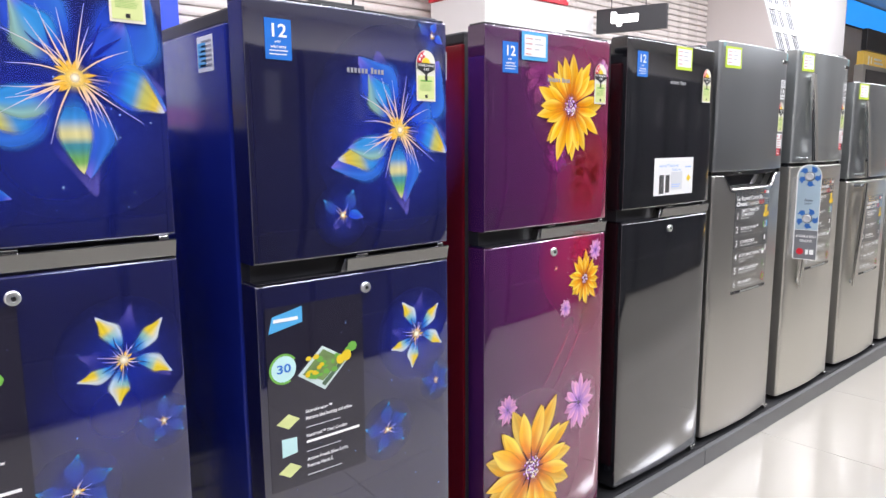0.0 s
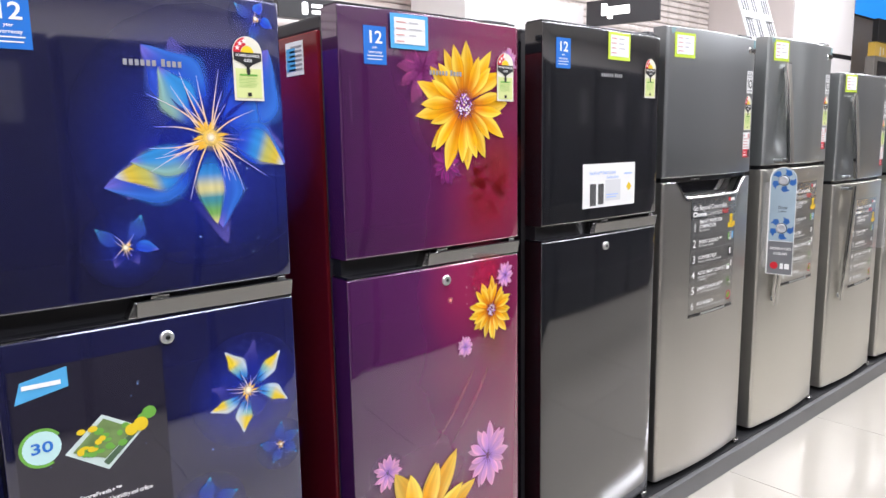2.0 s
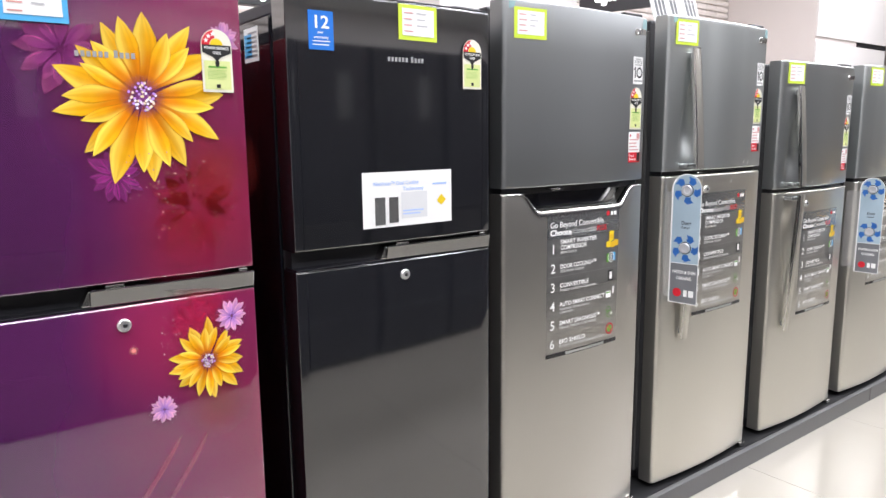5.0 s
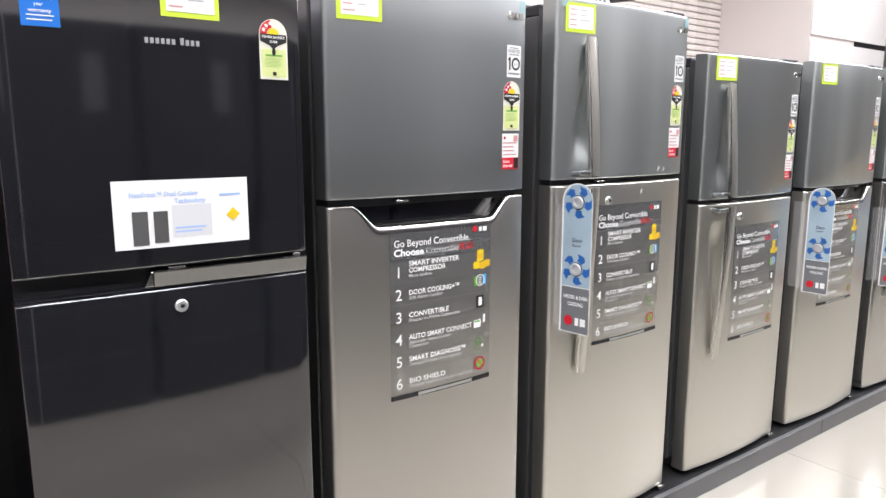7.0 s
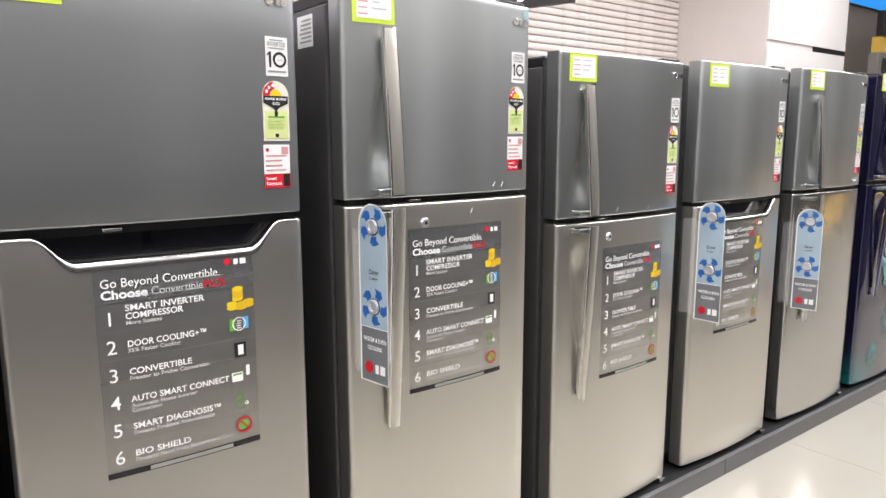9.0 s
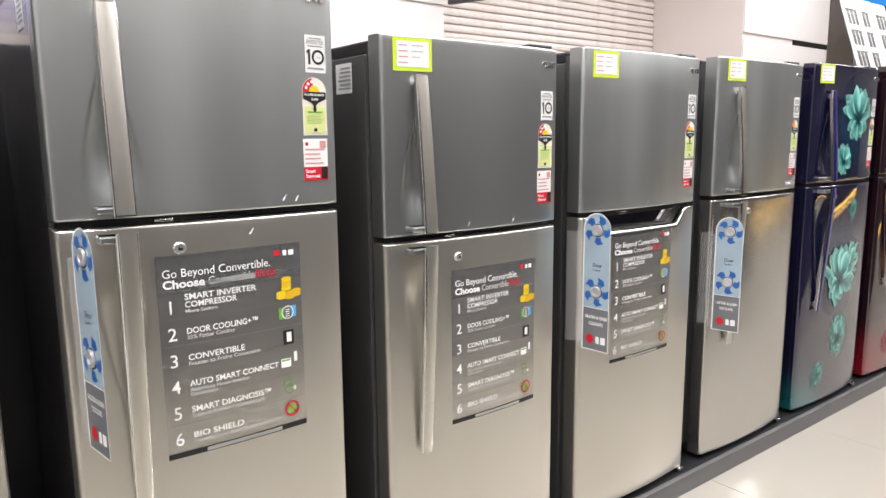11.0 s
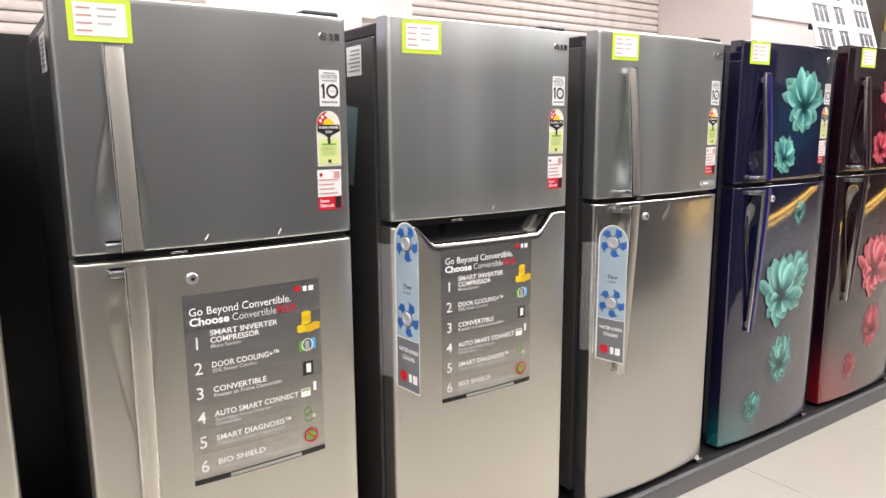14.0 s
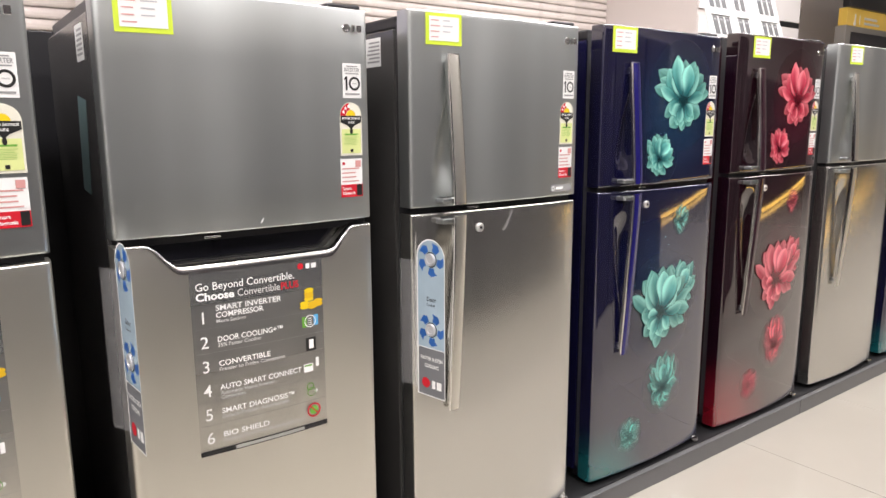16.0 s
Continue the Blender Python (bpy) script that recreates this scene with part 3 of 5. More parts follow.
def feature_poster(f, surf, x, z, w=0.31, h=0.425):
    """Grey film sheet with six numbered features; x, z: lower left corner."""
    po = decal("feature_poster", [quad(x, z, x + w, z + h, 12, 1)], POSTER_FADE, f, surf, 0.0008, "smoky grey feature sheet with six numbered lines")
    decal("header_field", [quad(x, z + h * 0.822, x + w, z + h * 0.996, 12, 1)], POSTER_HEAD, po, surf, 0.0013, "brushed silver header field")
    decal("foot_bar", [quad(x, z, x + w, z + h * 0.028, 12, 1)], BLACK_GLOSS, po, surf, 0.0013, "dark foot bar")
    decal("bar_shine", [quad(x + w * 0.25, z + h * 0.004, x + w * 0.8, z + h * 0.024, 8, 1)], STEEL, po, surf, 0.0017)
    thin, rules = [], []
    decal("heading", [txt("Go Beyond Convertible.", x + w * 0.035, z + h * 0.893, h * 0.042, w * 0.73, weight=0.0)], LIGHT_INK, po, surf, 0.0019)
    decal("heading", [txt("Choose", x + w * 0.035, z + h * 0.842, h * 0.040, w * 0.27, weight=0.03)], LIGHT_INK, po, surf, 0.0019)
    thin += [txt("Convertible", x + w * 0.325, z + h * 0.842, h * 0.040, w * 0.325, weight=0.0)]
    red = [txt("PLUS", x + w * 0.655, z + h * 0.842, h * 0.040, w * 0.145)]
    rows = (("1", "SMART INVERTER", "COMPRESSOR", "More Savings"), ("2", "DOOR COOLING+™", "", "35% Faster Cooling"), ("3", "CONVERTIBLE", "", "Freezer to Fridge Conversion"),
            ("4", "AUTO SMART CONNECT", "", "Automatic Home Inverter"), ("5", "SMART DIAGNOSIS™", "", "Detects Problem Automatically"), ("6", "BIO SHIELD", "", "Protects Food from Bacteria and Dust"))
    for i, (num, a, b, c) in enumerate(rows):
        z1 = z + h * (0.823 - i * 0.131)
        hh = h * 0.030
        decal("feature_number", [txt(num, x + w * 0.045, z1 - h * 0.103, h * 0.066, weight=0.004)], LIGHT_INK, po, surf, 0.0019)
        line = [txt(a, x + w * 0.165, z1 - h * (0.042 if b else 0.078), hh, w * 0.0350 * len(a))]
        lower = z1 - h * (0.042 if b else 0.078)
        if b:
            lower -= h * 0.038
            line.append(txt(b, x + w * 0.165, lower, hh, w * 0.0350 * len(b)))
        thin.append(txt(c, x + w * 0.165, lower - h * 0.027, h * 0.020, w * 0.0178 * len(c)))
        if num == "4":
            thin.append(txt("Connection", x + w * 0.165, lower - h * 0.050, h * 0.020, w * 0.18))
        decal("feature_line", line, LIGHT_INK, po, surf, 0.0019, "white lettering")
        if i:
            rules.append(quad(x + w * 0.02, z1 - h * 0.0008, x + w * 0.99, z1 + h * 0.0008, 12, 1))
    pale = bpy.data.materials.get("pale_print") or material("pale_print", (0.62, 0.62, 0.60), 0.4)
    for piece in thin:
        decal("small_line", [piece], pale, po, surf, 0.0019)
    decal("red_word", red, RED, po, surf, 0.0019)
    for piece in rules:
        decal("rule", [piece], GREY_INK, po, surf, 0.0016)
    ix = x + w * 0.88
    zr = lambda i: z + h * (0.762 - i * 0.131)
    for k, (px, pz) in enumerate(((-0.012, -0.017), (0.008, -0.019), (0.024, -0.015), (-0.012, -0.009), (0.010, -0.011), (0.024, -0.007), (0.000, 0.001), (0.001, 0.008), (0.000, 0.015), (0.001, 0.022))):
        decal("coin", [oval(ix + px, zr(0) + pz, 0.0125, 0.0058, 12)], GOLD_COIN if k % 3 else YELLOW, po, surf, 0.0019 + 0.00004 * k, "yellow coin")
    decal("battery_icon", [quad(ix - 0.020, zr(1) - 0.012, ix - 0.008, zr(1) + 0.014)], GREEN, po, surf, 0.0019)
    decal("blue_icon", [quad(ix + 0.010, zr(1) - 0.010, ix + 0.022, zr(1) + 0.016)], SKY, po, surf, 0.0019)
    decal("ring_icon", [ring(ix + 0.001, zr(1) + 0.002, 0.013, 0.015, 16)], LIGHT_INK, po, surf, 0.0021)
    decal("small_print", bars(ix - 0.004, ix + 0.006, zr(1) - 0.009, zr(1) + 0.011, 4, 0.4, 0.1), LIGHT_INK, po, surf, 0.0021)
    for icon, piece in (("fridge_icon", quad(ix - 0.004, zr(2) - 0.010, ix + 0.008, zr(2) + 0.012)), ("plug_icon", quad(ix + 0.012, zr(3) - 0.002, ix + 0.020, zr(3) + 0.020)), ("inverter_icon", quad(ix - 0.020, zr(3) - 0.012, ix + 0.004, zr(3) + 0.008)), ("phone_icon", oval(ix + 0.010, zr(4) - 0.008, 0.0045))):
        decal(icon, [piece], LIGHT_INK, po, surf, 0.0019)
    decal("icon_box", [quad(ix - 0.012, zr(2) - 0.016, ix + 0.014, zr(2) + 0.017)], BLACK_INK, po, surf, 0.0016)
    for piece in (quad(ix - 0.018, zr(3) + 0.002, ix + 0.002, zr(3) + 0.006), ring(ix - 0.005, zr(4) + 0.006, 0.008, 0.0098, 14), ring(ix - 0.002, zr(4) - 0.008, 0.010, 0.0115, 14), oval(ix + 0.002, zr(5), 0.011)):
        decal("green_icon", [piece], GREEN, po, surf, 0.0019)
    decal("ban_icon", [ring(ix + 0.002, zr(5), 0.0145, 0.018, 20), poly([(ix - 0.009, zr(5) + 0.011), (ix + 0.011, zr(5) - 0.011), (ix + 0.013, zr(5) - 0.009), (ix - 0.007, zr(5) + 0.013)])], RED, po, surf, 0.0022)
    decal("maker_dot", [oval(x + w * 0.82, z + h * 0.955, 0.0075)], RED, po, surf, 0.0019)
    for m0, m1 in ((0.865, 0.895), (0.91, 0.95)):
        decal("maker_block", [quad(x + w * m0, z + h * 0.938, x + w * m1, z + h * 0.965)], LIGHT_INK, po, surf, 0.0019)


def cooling_tag(f, x, z, y=-0.008, w=0.016, h=0.425, out=0.096):
    """Long hanging card with two fans, that stands out from the door; x, z: lower left corner; out: how far its free edge stands out."""
    surf = lambda px, pz: y - (px - x) * out / w
    r, rr = w / 2, math.hypot(w, out) / 2
    arch = lambda g: [(x + g * w / rr / 2, z + g), (x + w - g * w / rr / 2, z + g), (x + w - g * w / rr / 2, z + h - rr)] + [(x + r + r * (1 - g / rr) * math.cos(a), z + h - rr + (rr - g) * math.sin(a)) for a in [math.pi * k / 14 for k in range(1, 14)]] + [(x + g * w / rr / 2, z + h - rr)]
    sx = r / rr
    b = bmesh.new()
    fr = [b.verts.new((px, surf(px, pz), pz)) for px, pz in arch(0.0)]
    bk = [b.verts.new((px, surf(px, pz) + 0.0016, pz)) for px, pz in arch(0.0)]
    b.faces.new(fr)
    b.faces.new(bk[::-1])
    for i in range(len(fr)):
        b.faces.new((fr[i], bk[i], bk[(i + 1) % len(bk)], fr[(i + 1) % len(fr)]))
    tag = part("cooling_tag", b, WHITE, f, "pale blue hanging card with two printed fans")
    decal("blue_field", [poly(arch(0.0025)[2:] + [(x + 0.0025 * sx, z + 0.135), (x + w - 0.0025 * sx, z + 0.135)])], material("ice_blue_print", (0.36, 0.46, 0.53), 0.25, var=0.30, vscale=7) if "ice_blue_print" not in bpy.data.materials else bpy.data.materials["ice_blue_print"], tag, surf, 0.0006)
    decal("grey_field", [quad(x + 0.003 * sx, z + 0.003, x + w - 0.003 * sx, z + 0.133)], TAG_GREY, tag, surf, 0.0006)
    for cz in (z + h - rr - 0.004, z + 0.185):
        blades = []
        for k in range(5):
            a = 1.2 + k * 2 * math.pi / 5
            c, s = math.cos(a), math.sin(a)
            pts = ((0.020, -0.011), (0.033, -0.019), (0.044, -0.010), (0.043, 0.012), (0.033, 0.004), (0.024, 0.006))
            blades.append(poly([(x + r + (u * c - v * s) * sx, cz + u * s + v * c) for u, v in pts]))
        for piece in blades:
            decal("fan_blade", [piece], bpy.data.materials.get("fan_blue_print") or material("fan_blue_print", (0.025, 0.12, 0.40), 0.3, var=0.2, vscale=20), tag, surf, 0.0011, "blue fan blade")
        decal("hub_ring", [ring(0, 0, 0.0178, 0.0205, 20)], BLACK_INK, tag, lambda px, pz: 0.0, 0.0).matrix_basis = pose(x + r, surf(x + r, cz) - 0.0014, cz, 0, 0, -math.degrees(math.atan2(out, w)))
        hub = part("fan_hub", disc_solid(0, 0, 0, 0.0175, 0.005, n=20), SILVER_PRINT, tag, "round silver fan hub")
        hub.matrix_basis = pose(x + r, surf(x + r, cz), cz, 0, 0, -math.degrees(math.atan2(out, w)))
    k = sx
    decal("tag_caption", [txt("Door", x + w * 0.34, z + h * 0.615, 0.012, 0.034 * k), txt("Cooling+", x + w * 0.34, z + h * 0.585, 0.007, 0.030 * k)], BLACK_INK, tag, surf, 0.0011)
    decal("pale_caption", [txt("FASTER & EVEN", x + 0.010 * k, z + 0.100, 0.0105, 0.078 * k), txt("COOLING", x + 0.024 * k, z + 0.080, 0.0105, 0.050 * k)], LIGHT_INK, tag, surf, 0.0011)
    decal("maker_dot", [oval(x + 0.028 * k, z + 0.036, 0.0145 * k, 0.0145)], RED, tag, surf, 0.0011)
    for m0, m1 in ((0.050, 0.062), (0.067, 0.084)):
        decal("maker_block", [quad(x + m0 * k, z + 0.024, x + m1 * k, z + 0.046)], LIGHT_INK, tag, surf, 0.0011)
    decal("plastic_sleeve", [quad(x - 0.022, z + 0.02, x + 0.001, z + h - 0.06)], FILM, tag, lambda px, pz: y + (x - px) * 2.2, 0.0, "clear plastic sleeve flap")


def bar_handle(f, name, x, z0, z1, y_of, face, w=0.041):
    """Long bar with a chrome rim; y_of(s) gives how far it stands off along its length."""
    def sweep(half, d0, d1, shrink):
        b = bmesh.new()
        rings = []
        n = 18
        for i in range(n + 1):
            s = i / n
            zz = z0 + shrink + (z1 - z0 - 2 * shrink) * s
            y = y_of(s)
            tip = max(0.0, (s - 0.94) / 0.06)
            hw = half * (1.0 - 0.10 * s if z1 < z0 else 1.0) * (1 - 0.06 * tip)
            e1 = d1 - (d1 - d0 - 0.0045) * tip
            rings.append([b.verts.new(p) for p in ((x - hw, y + e1, zz), (x - hw, y + d0 + 0.003, zz), (x - hw + 0.003, y + d0, zz), (x + hw - 0.003, y + d0, zz), (x + hw, y + d0 + 0.003, zz), (x + hw, y + e1, zz))])
        for p, q in zip(rings, rings[1:]):
            for k in range(6):
                b.faces.new((p[k], p[(k + 1) % 6], q[(k + 1) % 6], q[k])).smooth = k in (1, 2, 3)
        for end in (rings[0][::-1], rings[-1]):
            b.faces.new([b.verts.new(v.co) for v in end])
        bmesh.ops.recalc_face_normals(b, faces=b.faces[:])
        return b
    hd = part(name, sweep(w / 2, 0.0, 0.013, 0.0), CHROME, f, "long bar handle with chrome rim")
    part("handle_face", sweep(w / 2 - 0.0025, -0.0012, 0.004, 0.003), face, hd)
    return hd


def steel_fridge(x, w, seam, top, label, style, door_mat, door_low, side, bar_mat=None, hx=0.118):
    """Tall two-door refrigerator with gently bowed doors. style: 'bar' or 'scoop'."""
    f = thing("refrigerator", (x, 0, PT), label, "refrigerator", "refrigerators on the plinth")
    cabinet_body(f, w, top, side)
    bow = lambda px: 0.010 - 0.018 * (1 - (2 * px / w - 1) ** 2)

    def upper(px, pz):
        y = bow(px)
        if style == "bar":
            s = (pz - seam - 0.02) / 0.27
            if 0 < s < 1:
                half = 0.054 * (1 - s ** 2.2)
                d = abs(px - hx + 0.006) / max(half, 1e-4)
                if d < 1:
                    y += 0.025 * (1 - d * d) ** 1.3 * ease(s * 2.4) * (1 - 0.55 * s)
        return y

    def lower(px, pz):
        y = bow(px)
        if style == "bar":
            s = (seam - 0.05 - pz) / 0.36
            if 0 < s < 1:
                half = 0.052 * (1 - s ** 1.8)
                d = abs(px - hx + 0.006) / max(half, 1e-4)
                if d < 1:
                    y += 0.025 * (1 - d * d) ** 1.3 * ease(s * 2.4) * (1 - 0.55 * s)
        return y

    z_low = seam - 0.016
    n = 16
    fine = (hx - 0.068, hx + 0.056) if style == "bar" else None
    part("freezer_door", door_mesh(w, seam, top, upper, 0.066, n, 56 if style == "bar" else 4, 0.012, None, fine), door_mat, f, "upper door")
    if style == "scoop":
        a, b, dip = 0.055, 0.125, 0.052

        def rim(px):
            if px < a or px > w - a:
                return z_low
            if px < b:
                return z_low - dip * ease((px - a) / (b - a))
            if px > w - b:
                return z_low - dip * ease((w - a - px) / (b - a))
            return z_low - dip
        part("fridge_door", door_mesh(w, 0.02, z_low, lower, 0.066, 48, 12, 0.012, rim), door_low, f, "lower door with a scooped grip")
        part("grip_recess", box(0.012, w - 0.012, 0.045, 0.067, z_low - 0.075, seam + 0.002, 0.003), BLACK_GLOSS, f, "black grip recess")
        b_ = bmesh.new()
        xs = [0.012 + (w - 0.024) * i / 60 for i in range(61)]
        prev = None
        for px in xs:
            z = rim(px)
            th = 0.003 + 0.0125 * (z_low - z) / dip
            ring_ = [b_.verts.new(p) for p in ((px, bow(px) - 0.002, z - th), (px, bow(px) - 0.003, z - 0.001), (px, bow(px) + 0.004, z + 0.002), (px, bow(px) + 0.02, z + 0.002))]
            if prev:
                for k in range(3):
                    b_.faces.new((prev[k], ring_[k], ring_[k + 1], prev[k + 1])).smooth = True
            prev = ring_
        bmesh.ops.recalc_face_normals(b_, faces=b_.faces[:])
        part("grip_trim", b_, CHROME_SOFT, f, "satin chrome grip trim")
    else:
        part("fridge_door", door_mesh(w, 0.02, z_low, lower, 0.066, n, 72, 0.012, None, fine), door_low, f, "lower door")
        face = bar_mat or STEEL_LOW
        bend = lambda s: -0.049 + 0.031 * s ** 1.25
        hu = bar_handle(f, "handle", hx, seam + 0.008, seam + 0.395, bend, face)
        part("handle_foot", box(hx - 0.046, hx + 0.008, -0.030, 0.026, seam + 0.012, seam + 0.026, 0.004), STEEL_DARK, hu)
        part("handle_top", box(hx - 0.012, hx + 0.012, -0.012, 0.012, seam + 0.360, seam + 0.380, 0.003), STEEL_DARK, hu)
        hl = bar_handle(f, "handle", hx, z_low - 0.008, z_low - 0.555, bend, face)
        part("handle_foot", box(hx - 0.046, hx + 0.008, -0.030, 0.026, z_low - 0.028, z_low - 0.012, 0.004), STEEL_DARK, hl)
        part("handle_tip", box(hx - 0.012, hx + 0.012, -0.012, 0.012, z_low - 0.54, z_low - 0.52, 0.003), STEEL_DARK, hl)
        lock(f, lower, 0.215, z_low - 0.05)
    part("seam_strip", box(0.01, w - 0.01, 0.03, 0.066, z_low - 0.004, seam + 0.004), BLACK, f)
    part("seam_clip", box(w * 0.30, w * 0.36, 0.004, 0.03, z_low + 0.004, z_low + 0.009, 0.001), CHROME_SOFT, f)
    part("foot_bracket", box(w - 0.035, w - 0.004, 0.0, 0.07, 0.004, 0.018, 0.002), CHROME_SOFT, f, "silver hinge bracket")
    ten_year_label(f, upper, w - 0.075, seam + 0.290)
    energy_label(f, upper, w - 0.086, seam + 0.155)
    diagnosis_label(f, upper, w - 0.088, seam + 0.055)
    maker_mark(f, upper, w - 0.072, top - 0.045, 0.05, 0.02)
    side_label(f, top - 0.055)
    return f, upper, lower


def glass_fridge(x, w, seam, top, label, door_mat, side, twelve=0.050, energy=0.090):
    """Two-door refrigerator with flat glass doors and a chrome strip grip."""
    f = thing("refrigerator", (x, 0, PT), label, "refrigerator", "refrigerators on the plinth")
    cabinet_body(f, w, top, side)
    flat = lambda px, pz: 0.002 - 0.006 * (1 - (2 * px / w - 1) ** 2)
    z_low = seam - 0.044
    part("freezer_door", door_mesh(w, seam, top, flat, 0.066, 20, 4, 0.0035), door_mat, f, "upper glass door")
    part("fridge_door", door_mesh(w, 0.02, z_low, flat, 0.066, 20, 4, 0.0035), door_mat, f, "lower glass door")
    part("grip_recess", box(0.003, w - 0.003, 0.03, 0.066, z_low - 0.002, seam + 0.002), BLACK, f, "black grip recess")
    part("grip_lip", box(0.001, w - 0.001, 0.002, 0.064, z_low - 0.001, z_low + 0.006, 0.002), BLACK_GLOSS, f)
    strip = box(w * 0.42, w - 0.002, -0.004, 0.03, z_low + 0.004, seam - 0.007, 0.0025)
    for v in strip.verts:
        if v.co.y < 0.01:
            v.co.y -= (v.co.z - z_low - 0.02) * 0.22
    part("grip_strip", strip, STRIP, f, "polished chrome grip strip")
    b = box(w * 0.385, w * 0.425, 0.002, 0.03, z_low + 0.006, seam - 0.009, 0.002)
    for v in b.verts:
        v.co.x += (v.co.z - z_low) * 0.5
    part("grip_clip", b, CHROME_SOFT, f)
    part("seam_clip", box(w * 0.47, w * 0.53, -0.004, 0.02, seam - 0.006, seam - 0.0015, 0.001), CHROME, f)
    part("hinge_pin", box(w - 0.03, w - 0.012, 0.004, 0.03, seam - 0.012, seam - 0.001, 0.002), CHROME_SOFT, f)
    part("foot_bracket", box(w - 0.035, w - 0.004, 0.0, 0.07, 0.004, 0.018, 0.002), CHROME_SOFT, f, "silver hinge bracket")
    part("top_trim", box(0.004, w - 0.004, 0.008, 0.066, top - 0.001, top + 0.006, 0.002), BLACK, f)
    lock(f, flat, 0.277 if w > 0.53 else 0.268, z_low - 0.036)
    twelve_sticker(f, flat, twelve, top - 0.118)
    energy_label(f, flat, w - energy, top - 0.187, 0.0042, w=0.060, h=0.118)
    decal("maker_mark", [quad(w * 0.44 + k * 0.0095 + (0.006 if k > 5 else 0), top - 0.133, w * 0.44 + k * 0.0095 + (0.006 if k > 5 else 0) + 0.0065, top - 0.123 + (0.003 if k == 6 else 0)) for k in range(10)], GREY_INK, f, flat, 0.0032, "small silver maker mark")
    side_label(f, top - 0.055, True)
    return f, flat


# ---- printed flowers ----
def blend(a, b, q):
    return tuple(x + (y - x) * q for x, y in zip(a, b))


def soft_petal(base, tip, width, curl, stops, peak=0.58, rim=None, rim_side=1, core=1.0, edge=0.25, root=0.15, wave=0.05, n=24, feather=0.28, point=0.5):
    """A see-through petal along a curved spine. stops: (place along it, colour); rim: a lit colour along one edge."""
    bx, bz = base
    dx, dz = tip[0] - bx, tip[1] - bz
    ln = math.hypot(dx, dz)
    ux, uz = dx / ln, dz / ln
    ks = (-1, -0.9, -0.7, -0.45, -0.2, 0.05, 0.3, 0.55, 0.78, 0.93, 1)
    power = math.log(0.5) / math.log(peak)
    vs, fs, cs = [], [], []
    for i in range(n + 1):
        t = i / n
        half = width * math.sin(math.pi * t ** power) ** 0.9 * (1 + wave * math.sin(t * 13.0 + width * 300)) + 0.0003
        if t > peak:
            half *= 1 - point * ease((t - peak) / (1 - peak)) * min(1.0, 3 * (1 - t) + 0.25)
        off = curl * ln * math.sin(math.pi * t) * (1 - 0.3 * t)
        for a, b in zip(stops, stops[1:]):
            if t <= b[0]:
                break
        col = blend(a[1], b[1], ease((t - a[0]) / max(1e-5, b[0] - a[0])))
        for k in ks:
            v = off + half * k
            vs.append((bx + ux * t * ln - uz * v, bz + uz * t * ln + ux * v))
            c = col
            if rim is not None:
                c = blend(c, rim, 0.9 * ease((k * rim_side + 0.25) / 1.1) * ease((t - 0.2) / 0.3))
            c = tuple(q * (1.0 + 0.10 * math.sin(k * 9.0 + t * 3.0)) for q in c)
            al = core * (root + (1 - root) * ease(t / 0.45)) * (edge + (1 - edge) * ease((1 - abs(k)) / feather))
            cs.append((*[min(1.0, q) for q in c], al))
    r = len(ks)
    for i in range(n):
        for j in range(r - 1):
            fs.append((i * r + j, i * r + j + 1, (i + 1) * r + j + 1, (i + 1) * r + j))
    return (vs, fs), cs


def soft_spot(cx, cz, r, col, alpha, n=20):
    vs, fs, cs = [(cx, cz)], [], [(*col, alpha)]
    for q, al in ((0.35, 0.62), (0.7, 0.2), (1.0, 0.0)):
        for k in range(n):
            vs.append((cx + r * q * math.cos(2 * math.pi * k / n), cz + r * q * math.sin(2 * math.pi * k / n)))
            cs.append((*col, alpha * al))
    for k in range(n):
        fs.append((0, 1 + k, 1 + (k + 1) % n))
        for m in range(2):
            a, b = 1 + m * n, 1 + (m + 1) * n
            fs.append((a + k, b + k, b + (k + 1) % n, a + (k + 1) % n))
    return (vs, fs), cs


def artwork(name, f, surf, pieces, off, label, fade=1.0):
    shapes, cols = [], []
    for s, c in pieces:
        shapes.append(s)
        cols += [(*k[:3], k[3] * fade) for k in c]
    return decal(name, shapes, PRINT, f, surf, off, label, cols)


SKYB, DEEP, CYAN, GOLD, PALE = (0.035, 0.09, 0.66), (0.012, 0.016, 0.26), (0.05, 0.30, 0.72), (0.80, 0.60, 0.03), (0.62, 0.72, 0.84)
GREENY, VIOLET, AQUA, LEMON = (0.20, 0.46, 0.10), (0.20, 0.17, 0.66), (0.12, 0.52, 0.68), (0.82, 0.74, 0.30)


